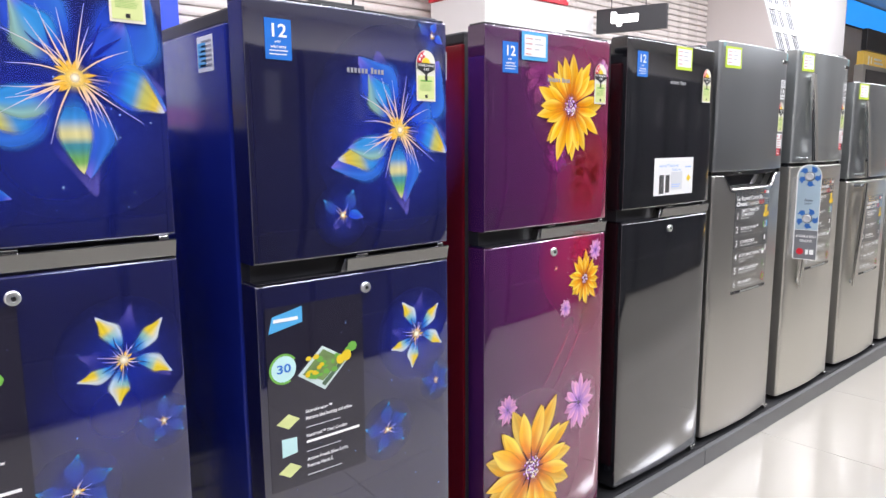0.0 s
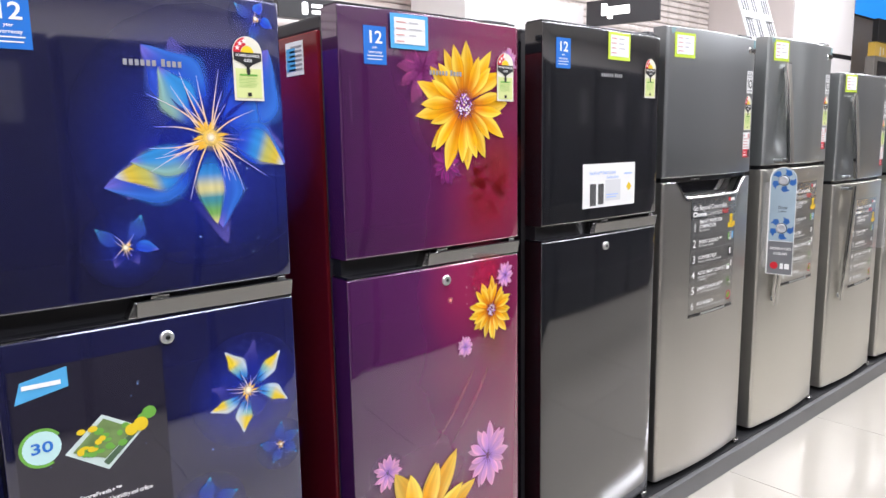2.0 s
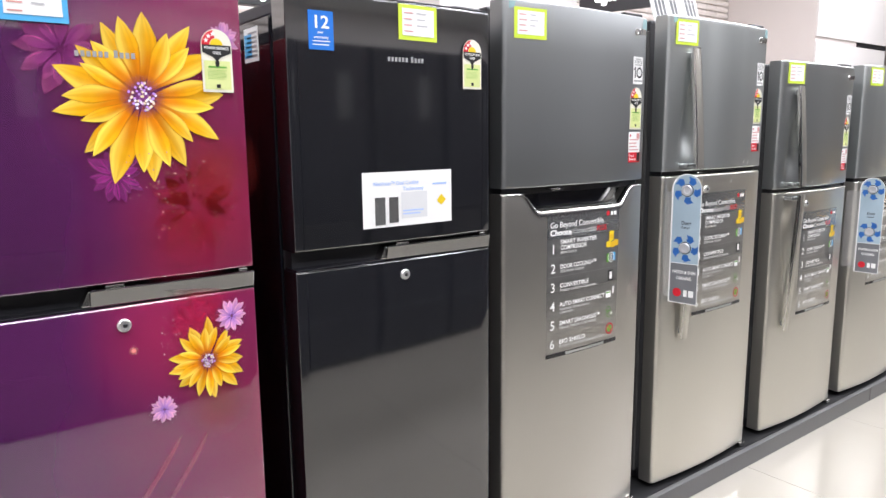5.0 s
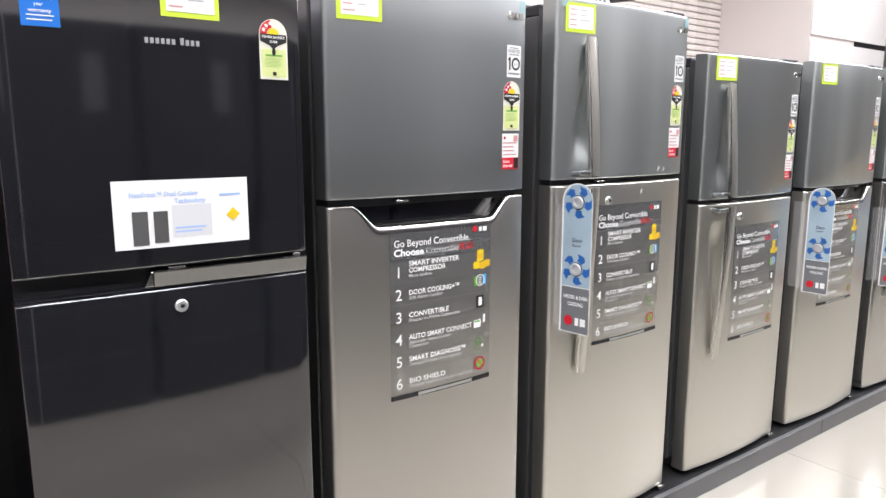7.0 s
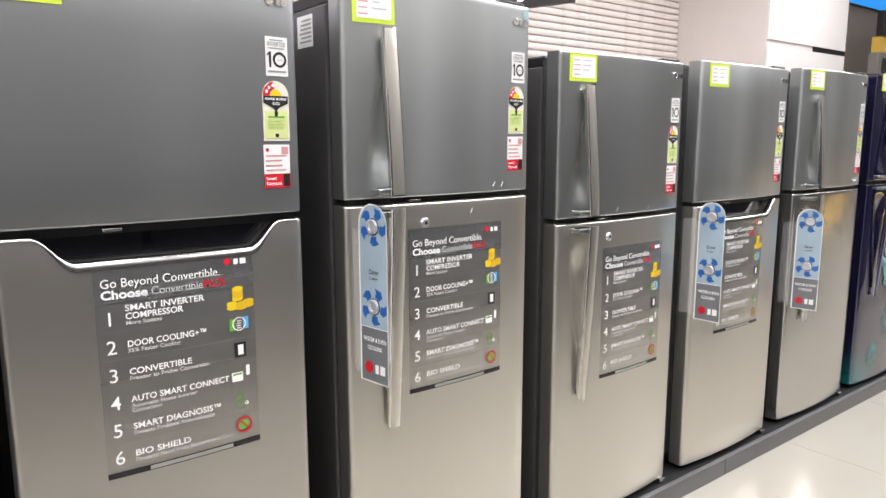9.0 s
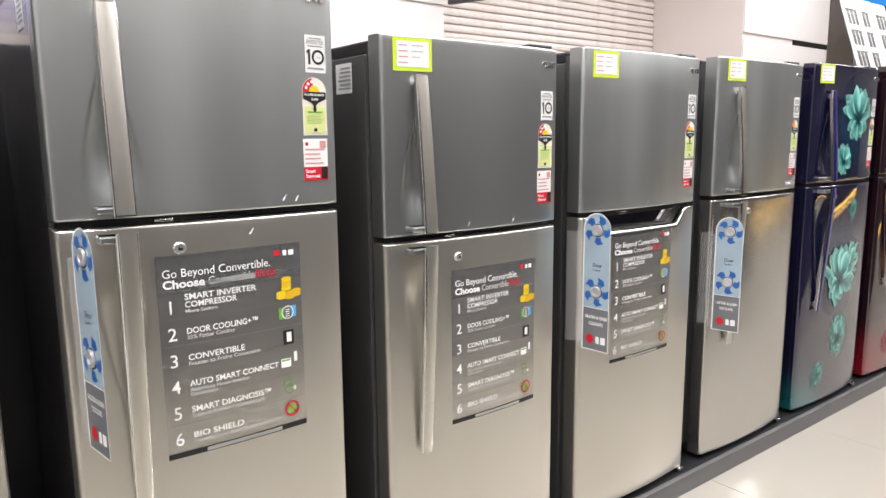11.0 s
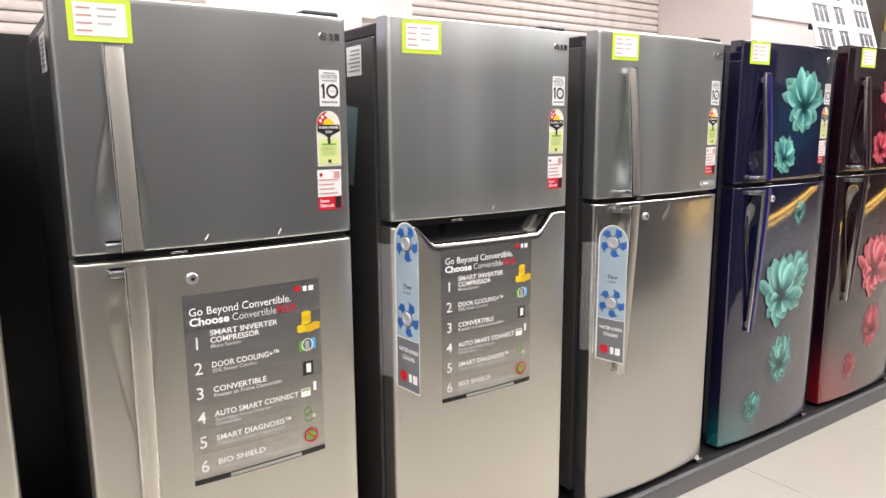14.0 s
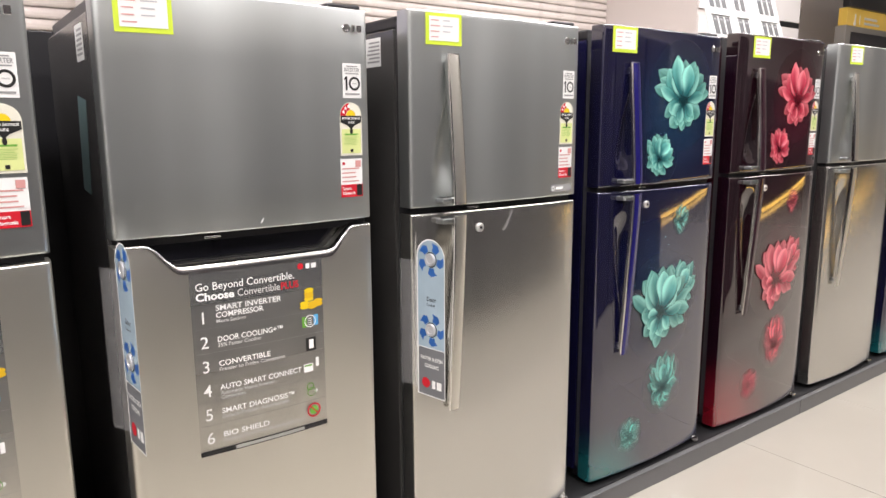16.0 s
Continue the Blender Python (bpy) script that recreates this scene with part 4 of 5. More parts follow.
def lily(f, surf, cx, cz, petals, label, off=0.0009, burst=0.35, rays=22, seed=3, fade=1.0, glow=0.36):
    """Glowing lily. petals: (tip x, tip z, width, curl, kind) from the heart outwards."""
    rnd = random.Random(seed)
    size = max(math.hypot(p[0], p[1]) for p in petals)
    fl = artwork("printed_flower", f, surf, [soft_spot(cx, cz, size * 1.15, (0.03, 0.06, 0.60), glow * fade)], off, label)
    looks = {
        "shadow": ([(0, DEEP), (0.4, (0.02, 0.03, 0.36)), (1, VIOLET)], None, 0.40),
        "blue": ([(0, DEEP), (0.35, SKYB), (0.75, (0.035, 0.09, 0.58)), (1, VIOLET)], (0.05, 0.20, 0.70), 0.82),
        "gold_tip": ([(0, DEEP), (0.35, SKYB), (0.56, CYAN), (0.72, (0.62, 0.58, 0.10)), (0.86, GOLD), (1, PALE)], None, 0.78),
        "gold_edge": ([(0, DEEP), (0.3, SKYB), (0.55, CYAN), (0.8, CYAN), (1, VIOLET)], (0.36, 0.56, 0.34), 0.85),
        "green_tip": ([(0, SKYB), (0.35, CYAN), (0.56, LEMON), (0.68, (0.06, 0.30, 0.36)), (0.85, GREENY), (1, LEMON)], None, 0.80),
        "pale": ([(0, (0.06, 0.12, 0.66)), (0.34, CYAN), (0.50, (0.28, 0.52, 0.50)), (0.64, GOLD), (0.86, GOLD), (1, PALE)], PALE, 0.92),
        "faint": ([(0, SKYB), (0.5, (0.05, 0.10, 0.55)), (0.85, (0.06, 0.18, 0.50)), (1, AQUA)], None, 0.60),
    }
    for i, (tx, tz, wd, curl, kind) in enumerate(petals):
        stops, rim, core = looks[kind]
        ln = math.hypot(tx, tz)
        b = (cx + tx * 0.06, cz + tz * 0.06)
        side = 1 if curl >= 0 else -1
        piece = soft_petal(b, (cx + tx, cz + tz), wd * (1.18 if size > 0.12 else 1.0), curl, stops, 0.58 if kind != "shadow" else 0.5, rim, side, core, 0.12 if kind != "shadow" else 0.0, feather=0.36 if size > 0.1 else 0.3, point=0.5 if size > 0.12 else 0.68)
        artwork("petal" if kind != "shadow" else "back_petal", fl, surf, [piece], off + 0.0003 + 0.0001 * i, "", fade)
        if size > 0.1 and kind != "shadow":
            for v in (-0.34, 0.30):
                q = (cx + tx * 0.50 - tz / ln * wd * v, cz + tz * 0.50 + tx / ln * wd * v)
                vein = soft_petal((cx + tx * 0.14, cz + tz * 0.14), q, wd * 0.07, 0.04, [(0, DEEP), (1, (0.02, 0.03, 0.35))], 0.5, None, 1, 0.75, 0.2)
                artwork("petal_vein", fl, surf, [vein], off + 0.0011 + 0.00002 * i, "", fade)
    fine = []
    for k in range(rays):
        tx, tz = petals[k % len(petals)][:2]
        a = math.atan2(tz, tx) + rnd.uniform(-0.50, 0.50)
        ln = size * burst * rnd.uniform(0.6, 1.6)
        q = (cx + ln * math.cos(a), cz + ln * math.sin(a))
        fine.append(soft_petal((cx, cz), q, size * 0.0052, rnd.uniform(-0.10, 0.10), [(0, (1.0, 0.70, 0.12)), (0.45, (0.9, 0.62, 0.40)), (1, (0.72, 0.72, 0.95))], 0.35, None, 1, 0.95, 0.5, 1.0, 0.0, 10))
    for k, ray in enumerate(fine):
        artwork("flower_ray", fl, surf, [ray], off + 0.0015 + 0.000005 * k, "fine pale ray" if k == 0 else "", fade)
    for k in range(14 if size > 0.1 else 6):
        a, ln = rnd.uniform(0, 6.28), size * rnd.uniform(0.10, 0.22)
        g = soft_petal((cx, cz), (cx + ln * math.cos(a), cz + ln * math.sin(a)), size * 0.016, rnd.uniform(-0.1, 0.1), [(0, (0.98, 0.66, 0.08)), (1, (0.90, 0.48, 0.04))], 0.6, None, 1, 0.9, 0.4, 1.0, 0.0, 6)
        artwork("gold_ray", fl, surf, [g], off + 0.0017 + 0.00001 * k, "", fade)
    artwork("flower_heart", fl, surf, [soft_spot(cx, cz, size * 0.13, (1.0, 0.72, 0.16), 1.0)], off + 0.0019, "golden heart", fade)
    artwork("heart_light", fl, surf, [soft_spot(cx, cz, size * (0.055 if size > 0.12 else 0.12), (1.0, 0.95, 0.78), 1.0)], off + 0.0022, "", fade)
    return fl


def daisy(f, surf, cx, cz, r, n, cols, label, squash=0.86, seed=1, off=0.0009, heart=True, fade=1.0, width=0.155):
    rnd = random.Random(seed)
    fl = artwork("printed_flower", f, surf, [soft_spot(cx, cz, r * 1.1, cols[0], 0.25 * fade)], off, label)
    for layer in range(2):
        for k in range(n):
            a = 2 * math.pi * (k + 0.5 * layer) / n + rnd.uniform(-0.12, 0.12)
            ln = r * (1.0 if layer == 0 else 0.86) * rnd.uniform(0.86, 1.06) * (squash + (1 - squash) * abs(math.sin(a)))
            tone = rnd.uniform(0.80, 1.10) * (0.88 if layer == 0 else 1.05)
            cc = [tuple(min(1, m * tone) for m in c) for c in cols]
            stops = [(q / (len(cc) - 1), c) for q, c in enumerate(cc)]
            tip = (cx + ln * math.cos(a), cz + ln * math.sin(a))
            base = (cx + ln * 0.08 * math.cos(a), cz + ln * 0.08 * math.sin(a))
            piece = soft_petal(base, tip, ln * width * rnd.uniform(0.85, 1.15), rnd.uniform(-0.06, 0.06), stops, 0.62, tuple(min(1, m * 1.06 + 0.02) for m in cc[-1]), rnd.choice((-1, 1)), 1.0, 0.9, 1.0, 0.02, 10, point=0.25)
            piece = (piece[0], [(*[m * (0.72 if q % 11 in (0, 10) else 0.86 if q % 11 == 5 else 1.0) for m in c[:3]], c[3]) for q, c in enumerate(piece[1])])
            artwork("petal", fl, surf, [piece], off + 0.0004 + layer * 0.0004 + k * 0.00001, "", fade)
    if heart:
        artwork("heart_ground", fl, surf, [soft_spot(cx, cz, r * 0.27, (0.22, 0.05, 0.22), 1.0)], off + 0.0013, "", fade)
        dots = []
        for k in range(60):
            a, q = rnd.random() * 6.28, r * 0.16 * math.sqrt(rnd.random())
            c = rnd.choice(((0.95, 0.9, 0.95), (0.6, 0.35, 0.75), (0.95, 0.8, 0.5)))
            s = oval(cx + q * math.cos(a), cz + q * math.sin(a), r * 0.016, r * 0.016, 6)
            dots.append((s, [(*c, 1.0)] * len(s[0])))
        artwork("heart_speckle", fl, surf, dots, off + 0.0017, "speckled lilac heart", fade)
    return fl


def lotus(f, surf, cx, cz, w, h, cols, label, seed=1, off=0.0009, fade=1.0, tilt=0.0):
    """Many-petalled lotus seen from the side: upright back petals, spread sides, drooping skirt and a bright cup."""
    rnd = random.Random(seed)
    fl = artwork("printed_flower", f, surf, [soft_spot(cx, cz, w * 0.70, cols[0], 0.45 * fade)], off, label)
    bx, bz = 0.0, -0.10 * h
    lay = [(a, 0.64, 0.115, 0.70) for a in (44, 66, 90, 112, 136)]
    lay += [(a, 0.56, 0.105, 0.78) for a in (10, 30, 150, 172)]
    lay += [(a, 0.40, 0.115, 0.72) for a in (198, 228, 262, 290, 318, 344)]
    lay += [(a, 0.56, 0.130, 0.92) for a in (54, 78, 101, 126)]
    lay += [(a, 0.46, 0.110, 0.95) for a in (22, 160)]
    lay += [(a, 0.32, 0.105, 0.90) for a in (208, 240, 270, 300, 330)]
    lay += [(a, 0.45, 0.150, 1.08) for a in (64, 116)] + [(90, 0.40, 0.165, 1.22)]
    lay += [(118, 0.52, 0.130, 1.0), (66, 0.55, 0.120, 1.05), (100, 0.60, 0.150, 1.12), (82, 0.50, 0.150, 1.28)]
    lay += [(a, 0.26, 0.085, 1.05) for a in (200, 232, 262, 292, 322)]
    ct, st = math.cos(tilt), math.sin(tilt)
    for i, (deg, ln, wd, tone) in enumerate(lay):
        a = math.radians(deg + rnd.uniform(-12, 12))
        ln *= rnd.uniform(0.88, 1.12)
        tone *= rnd.uniform(0.80, 1.10)
        stops = [(t, tuple(min(1, m * tone * k) for m in c)) for t, c, k in zip((0.0, 0.35, 0.7, 1.0), cols, (0.35, 0.65, 0.85, 1.0))]
        tip = (bx + ln * w * math.cos(a), bz + ln * h * 1.05 * math.sin(a))
        lit = tuple(min(1, m * 1.25 * tone + 0.03) for m in cols[-1])
        shape, tint = soft_petal((bx, bz), tip, wd * min(w, h) * rnd.uniform(0.85, 1.15), rnd.uniform(-0.12, 0.12), stops, 0.66, lit, rnd.choice((-1, 1)), 1.0, 0.80, 0.9, 0.05, 12, point=-0.25)
        dark = [(*[m * (0.50 if q % 11 in (0, 10) else 0.88 if q % 11 == 5 else 1.0) for m in k[:3]], k[3]) for q, k in enumerate(tint)]
        turned = [(cx + px * ct - pz * st, cz + px * st + pz * ct) for px, pz in shape[0]]
        artwork("petal", fl, surf, [((turned, shape[1]), dark)], off + 0.0003 + i * 0.00005, "", fade)
    return fl


def sparkle(f, surf, x0, x1, z0, z1, n, col, seed, off=0.0012):
    rnd = random.Random(seed)
    ps = []
    for _ in range(n):
        ps.append(soft_spot(rnd.uniform(x0, x1), rnd.uniform(z0, z1), rnd.uniform(0.0010, 0.0032), col, rnd.uniform(0.4, 1.0), 8))
    artwork("printed_sparkle", f, surf, ps, off, "tiny printed specks of light")


def blue_lilies(f, surf, w, dz):
    """The artwork of the navy doors; dz: how much higher it sits."""
    rx = w - 0.527
    lily(f, surf, 0.375 + rx, 1.235 + dz, [
        (-0.155, -0.105, 0.050, -0.10, "shadow"), (-0.060, 0.175, 0.055, 0.10, "shadow"), (0.020, -0.200, 0.040, -0.08, "shadow"), (0.150, -0.020, 0.045, 0.10, "shadow"),
        (0.125, 0.165, 0.058, -0.16, "blue"), (0.085, 0.10, 0.042, -0.20, "blue"), (-0.112, 0.157, 0.052, -0.10, "blue"), (-0.086, 0.122, 0.034, 0.04, "gold_edge"),
        (-0.190, -0.083, 0.046, 0.16, "blue"), (-0.172, -0.066, 0.034, 0.13, "gold_tip"), (-0.145, -0.040, 0.028, 0.16, "gold_edge"),
        (0.012, -0.168, 0.036, 0.10, "blue"), (0.002, -0.160, 0.026, -0.06, "green_tip"),
        (0.150, -0.050, 0.040, 0.14, "blue"), (0.146, -0.054, 0.030, 0.16, "gold_tip")],
        "large glowing blue and yellow printed lily", burst=0.40, rays=34)
    lily(f, surf, 0.211 + rx, 1.048 + dz, [(-0.046, 0.036, 0.013, 0.08, "faint"), (0.030, 0.055, 0.017, -0.1, "faint"), (0.056, -0.009, 0.013, 0.1, "blue"), (0.020, -0.032, 0.013, 0.1, "shadow"), (-0.020, -0.034, 0.013, -0.1, "shadow")],
         "small blue printed lily", burst=0.28, rays=12, seed=8)
    lily(f, surf, 0.417 + rx, 0.739 + dz, [(0.02, 0.10, 0.022, 0.05, "shadow"), (0.085, -0.05, 0.02, 0.1, "shadow"), (-0.075, 0.02, 0.02, 0.1, "shadow"),
        (-0.043, 0.086, 0.019, -0.10, "pale"), (0.074, 0.066, 0.018, -0.06, "pale"), (0.086, -0.041, 0.018, 0.12, "pale"), (-0.014, -0.085, 0.020, -0.05, "pale"), (-0.080, -0.026, 0.016, 0.12, "pale")],
        "bright yellow and blue printed lily", burst=0.30, rays=20, seed=9, glow=0.5)
    five = ((0.1, 1.0), (0.9, 0.35), (0.75, -0.6), (-0.4, -0.75), (-0.95, 0.25))
    for cx, cz, r, fd in ((0.481, 0.605, 0.048, 0.9), (0.322, 0.517, 0.068, 1.0), (0.30, 0.13, 0.17, 0.9)):
        lily(f, surf, cx + rx, cz + dz, [(r * a, r * b, r * 0.27, 0.1, "faint" if r < 0.1 else "pale") for a, b in five], "faint blue printed lily" if r < 0.1 else "large printed lily low on the door", burst=0.25, rays=10, seed=int(r * 999), fade=fd)
    lily(f, surf, w - 0.050, top_of[f.name] - 0.035, [(-0.04, 0.025, 0.012, 0.1, "faint"), (0.015, 0.030, 0.012, 0.1, "blue"), (0.035, -0.015, 0.012, 0.1, "blue"), (-0.012, -0.04, 0.012, 0.1, "faint")], "small blue printed lily near the door's corner", burst=0.2, rays=8, seed=4)
    sparkle(f, surf, 0.37 + rx, 0.45 + rx, 1.13 + dz, 1.21 + dz, 26, (0.55, 0.75, 1.0), 4)
    sparkle(f, surf, 0.30 + rx, w - 0.02, 1.0 + dz, 1.25 + dz, 16, (0.4, 0.6, 1.0), 5)
    sparkle(f, surf, 0.05, w - 0.03, 0.15, 0.85 + dz, 34, (0.35, 0.55, 1.0), 6)


def info_sheet(f, surf, x, z, w, h):
    """Clear grey film sheet with a blue flag, a crisper picture and three small pictures."""
    sh = decal("info_sheet", [quad(x, z, x + w, z + h)], bpy.data.materials.get("grey_clear_film") or material("grey_clear_film", (0.020, 0.018, 0.032), 0.06, coat=1.0, var=0.15), f, surf, 0.0012, "dark grey film sheet with a crisper picture")
    decal("blue_flag", [poly([(x + 0.006, z + h - 0.056), (x + 0.086, z + h - 0.040), (x + 0.086, z + h - 0.005), (x + 0.016, z + h - 0.020)])], SKY, sh, surf, 0.0017)
    decal("flag_mark", bars(x + 0.018, x + 0.076, z + h - 0.035, z + h - 0.024, 1, 0.7, 0.1), LIGHT_INK, sh, surf, 0.0022)
    bx, bz = x + w * 0.548, z + h * 0.637
    decal("crisper_box", [poly([(bx - 0.062, bz - 0.010), (bx + 0.004, bz - 0.056), (bx + 0.068, bz + 0.004), (bx + 0.0, bz + 0.046)])], material("pale_crisper_print", (0.62, 0.74, 0.70), 0.3, var=0.2, vscale=30), sh, surf, 0.0017)
    decal("crisper_inside", [poly([(bx - 0.050, bz - 0.010), (bx + 0.000, bz - 0.034), (bx + 0.052, bz + 0.006), (bx + 0.002, bz + 0.038)])], bpy.data.materials.get("olive_print") or material("olive_print", (0.17, 0.26, 0.09), 0.3, var=0.5, vscale=50), sh, surf, 0.0020)
    decal("crisper_front", [poly([(bx - 0.004, bz - 0.040), (bx + 0.004, bz - 0.048), (bx + 0.060, bz + 0.002), (bx + 0.054, bz + 0.008)])], bpy.data.materials.get("dark_olive_print") or material("dark_olive_print", (0.08, 0.14, 0.08), 0.3, var=0.5, vscale=60), sh, surf, 0.0021)
    rnd = random.Random(11)
    greens, yellows = [], []
    for _ in range(26):
        px, pz = bx + rnd.uniform(-0.038, 0.040), bz + rnd.uniform(-0.022, 0.024)
        (greens if rnd.random() < 0.65 else yellows).append(oval(px, pz, rnd.uniform(0.004, 0.009), rnd.uniform(0.003, 0.007), 7))
    greens += [oval(bx + 0.078, bz + 0.030, 0.013, 0.012, 8), oval(bx + 0.066, bz + 0.022, 0.010, 0.010, 8)]
    yellows += [oval(bx + 0.046, bz + 0.006, 0.011), oval(bx + 0.062, bz + 0.012, 0.013)]
    for k, piece in enumerate(greens):
        decal("vegetable", [piece], GREEN, sh, surf, 0.0022 + 0.00001 * k)
    for k, piece in enumerate(yellows):
        decal("lemon", [piece], YELLOW, sh, surf, 0.0025 + 0.00001 * k)
    decal("dial", [oval(x + w * 0.158, bz + 0.012, 0.029)], material("mint_print", (0.55, 0.80, 0.78), 0.3), sh, surf, 0.0018)
    decal("dial_ring", [ring(x + w * 0.158, bz + 0.012, 0.029, 0.034, 20, 0.6, 5.2)], GREEN, sh, surf, 0.0018)
    decal("dial_number", [txt("30", x + w * 0.085, bz + 0.004, 0.019, 0.034)], BLUE, sh, surf, 0.0023)
    for i, zz in enumerate((0.372, 0.235, 0.10)):
        pz = z + h * zz
        decal("small_picture", [poly([(x + w * 0.065, pz), (x + w * 0.18, pz - 0.016), (x + w * 0.295, pz + 0.002), (x + w * 0.185, pz + 0.018)] if i != 1 else [(x + w * 0.11, pz - 0.022), (x + w * 0.26, pz - 0.018), (x + w * 0.26, pz + 0.018), (x + w * 0.11, pz + 0.020)])], PALE_GREEN if i != 1 else bpy.data.materials["mint_print"], sh, surf, 0.0018)
        word = ("StoreFresh+™", "NeoFrost™ Dual Cooling", "Active Fresh Blue Light")[i]
        decal("caption", [txt(word, x + w * 0.355, pz + 0.010, 0.0075, w * (0.28 if i == 0 else 0.44))] , LIGHT_INK, sh, surf, 0.0018)
        second = ("Maintains ideal humidity and airflow", "", "Preserves Vitamin C")[i]
        decal("second_line", [txt(second, x + w * 0.355, pz - 0.006, 0.0085, w * (0.50 if i == 0 else 0.27))] if second else bars(x + w * 0.355, x + w * 0.93, pz - 0.006, pz + 0.004, 1, 0.6, 0.0), LIGHT_INK, sh, surf, 0.0018)
        decal("rule", [quad(x + w * 0.355, pz - 0.024, x + w * 0.72, pz - 0.0228)], LIGHT_INK, sh, surf, 0.0018)
    return sh


top_of = {}

# navy pair with lilies
f1, s1 = glass_fridge(-1.90, 0.550, 1.038, 1.60, "navy blue glass refrigerator with glowing lily print", NAVY, NAVY_SIDE)
top_of[f1.name] = 1.60
blue_lilies(f1, s1, 0.550, 0.080)
info_sheet(f1, s1, 0.019, 0.535, 0.262, 0.41)
f2, s2 = glass_fridge(-1.195, 0.527, 0.957, 1.490, "navy blue glass refrigerator with lily print and info sheet", NAVY, NAVY_SIDE, 0.044, 0.101)
top_of[f2.name] = 1.490
blue_lilies(f2, s2, 0.527, 0.0)
info_sheet(f2, s2, 0.016, 0.455, 0.241, 0.41)

# plum one with daisies
f3, s3 = glass_fridge(-0.535, 0.535, 0.967, 1.505, "plum glass refrigerator with large yellow daisy print", PLUM, RED_SIDE, 0.061, 0.082)
LIL = [(0.36, 0.18, 0.58), (0.58, 0.27, 0.60), (0.76, 0.35, 0.55)]
MUT = [(0.22, 0.03, 0.18), (0.30, 0.05, 0.22), (0.34, 0.06, 0.20)]
DAISY = [(0.42, 0.09, 0.004), (0.76, 0.24, 0.004), (0.92, 0.45, 0.008), (0.95, 0.64, 0.07)]
artwork("printed_glow", f3, s3, [soft_spot(0.465, 1.175, 0.10, (0.36, 0.04, 0.03), 0.5), soft_spot(0.40, 1.03, 0.10, (0.36, 0.02, 0.06), 0.4)], 0.0006, "soft red glow in the print")
artwork("printed_glow", f3, s3, [soft_spot(0.42, 0.88, 0.075, (0.50, 0.02, 0.06), 0.8), soft_spot(0.445, 0.69, 0.08, (0.30, 0.07, 0.05), 0.45), soft_spot(0.290, 0.835, 0.010, (1.0, 0.35, 0.30), 0.9)], 0.0006, "soft red glow in the print")
daisy(f3, s3, 0.215, 1.382, 0.078, 10, MUT, "faint purple printed flower", seed=21, heart=False, fade=0.6)
daisy(f3, s3, 0.285, 1.165, 0.055, 10, [(0.28, 0.03, 0.20)] * 3, "faint purple printed flower", seed=22, heart=False, fade=0.7)
daisy(f3, s3, 0.425, 1.10, 0.105, 12, [(0.40, 0.015, 0.02)] * 3, "faint dark red printed flower", seed=23, heart=False, fade=0.14)
daisy(f3, s3, 0.497, 1.419, 0.036, 11, LIL, "lilac printed flower near the door's corner", seed=26, heart=False, fade=0.7, off=0.0011)
daisy(f3, s3, 0.341, 1.306, 0.158, 13, DAISY, "large yellow printed daisy", 0.93, seed=24, off=0.0016, width=0.125)
daisy(f3, s3, 0.410, 0.865, 0.055, 11, [(0.55, 0.02, 0.10)] * 3, "faint magenta printed flower", seed=31, heart=False, fade=0.45)
daisy(f3, s3, 0.428, 0.788, 0.086, 13, DAISY, "yellow printed daisy", 0.92, seed=32, off=0.0018, width=0.13)
daisy(f3, s3, 0.481, 0.871, 0.037, 10, LIL, "small lilac printed flower", seed=33, off=0.0022, heart=False)
daisy(f3, s3, 0.336, 0.707, 0.031, 10, LIL, "small lilac printed flower", seed=34, off=0.0018, heart=False)
daisy(f3, s3, 0.412, 0.392, 0.092, 9, LIL, "lilac printed flower", seed=35, heart=False)
daisy(f3, s3, 0.088, 0.450, 0.046, 9, LIL, "small lilac printed flower", seed=36, heart=False)
daisy(f3, s3, 0.190, 0.245, 0.220, 13, DAISY, "very large yellow printed daisy low on the door", 0.95, seed=37, off=0.0022, width=0.14)
for a, b, q in ((0.366, 0.175, 0.645), (0.420, 0.245, 0.640)):
    artwork("printed_streak", f3, s3, [soft_petal((a, q), (b, 0.42), 0.006, 0.04, [(0, (0.55, 0.12, 0.20)), (1, (0.32, 0.12, 0.24))], 0.3, None, 1, 0.55, 0.0, 0.8, 0.0)], 0.0012, "faint streak of light in the print")
sparkle(f3, s3, 0.30, 0.46, 1.09, 1.21, 46, (1.0, 0.55, 0.55), 12, 0.0030)
sparkle(f3, s3, 0.34, 0.50, 1.02, 1.20, 40, (0.9, 0.35, 0.30), 14)
sparkle(f3, s3, 0.34, 0.44, 0.80, 0.92, 40, (1.0, 0.5, 0.6), 13)
price_tag(f3, s3, 0.128, 1.424, 0.104, 0.074, SKY, "light blue framed price card with faded writing", off=0.0040)

# black one
f4, s4 = glass_fridge(0.095, 0.547, 0.983, 1.530, "black glass refrigerator with a white leaflet", BLACK_DOOR, BLACK_GLOSS)
price_tag(f4, s4, 0.272, 1.447)
leaf = decal("leaflet", [quad(0.166, 1.021, 0.420, 1.149)], WHITE, f4, s4, 0.0010, "white leaflet with two small refrigerators pictured")
decal("picture", [quad(0.198, 1.027, 0.226, 1.091)], POSTER, leaf, s4, 0.0016)
decal("picture", [quad(0.236, 1.030, 0.262, 1.090)], POSTER_LOW, leaf, s4, 0.0016)
decal("grey_patch", [quad(0.270, 1.038, 0.345, 1.100)], material("pale_grey_print", (0.66, 0.67, 0.68), 0.4), leaf, s4, 0.0014)
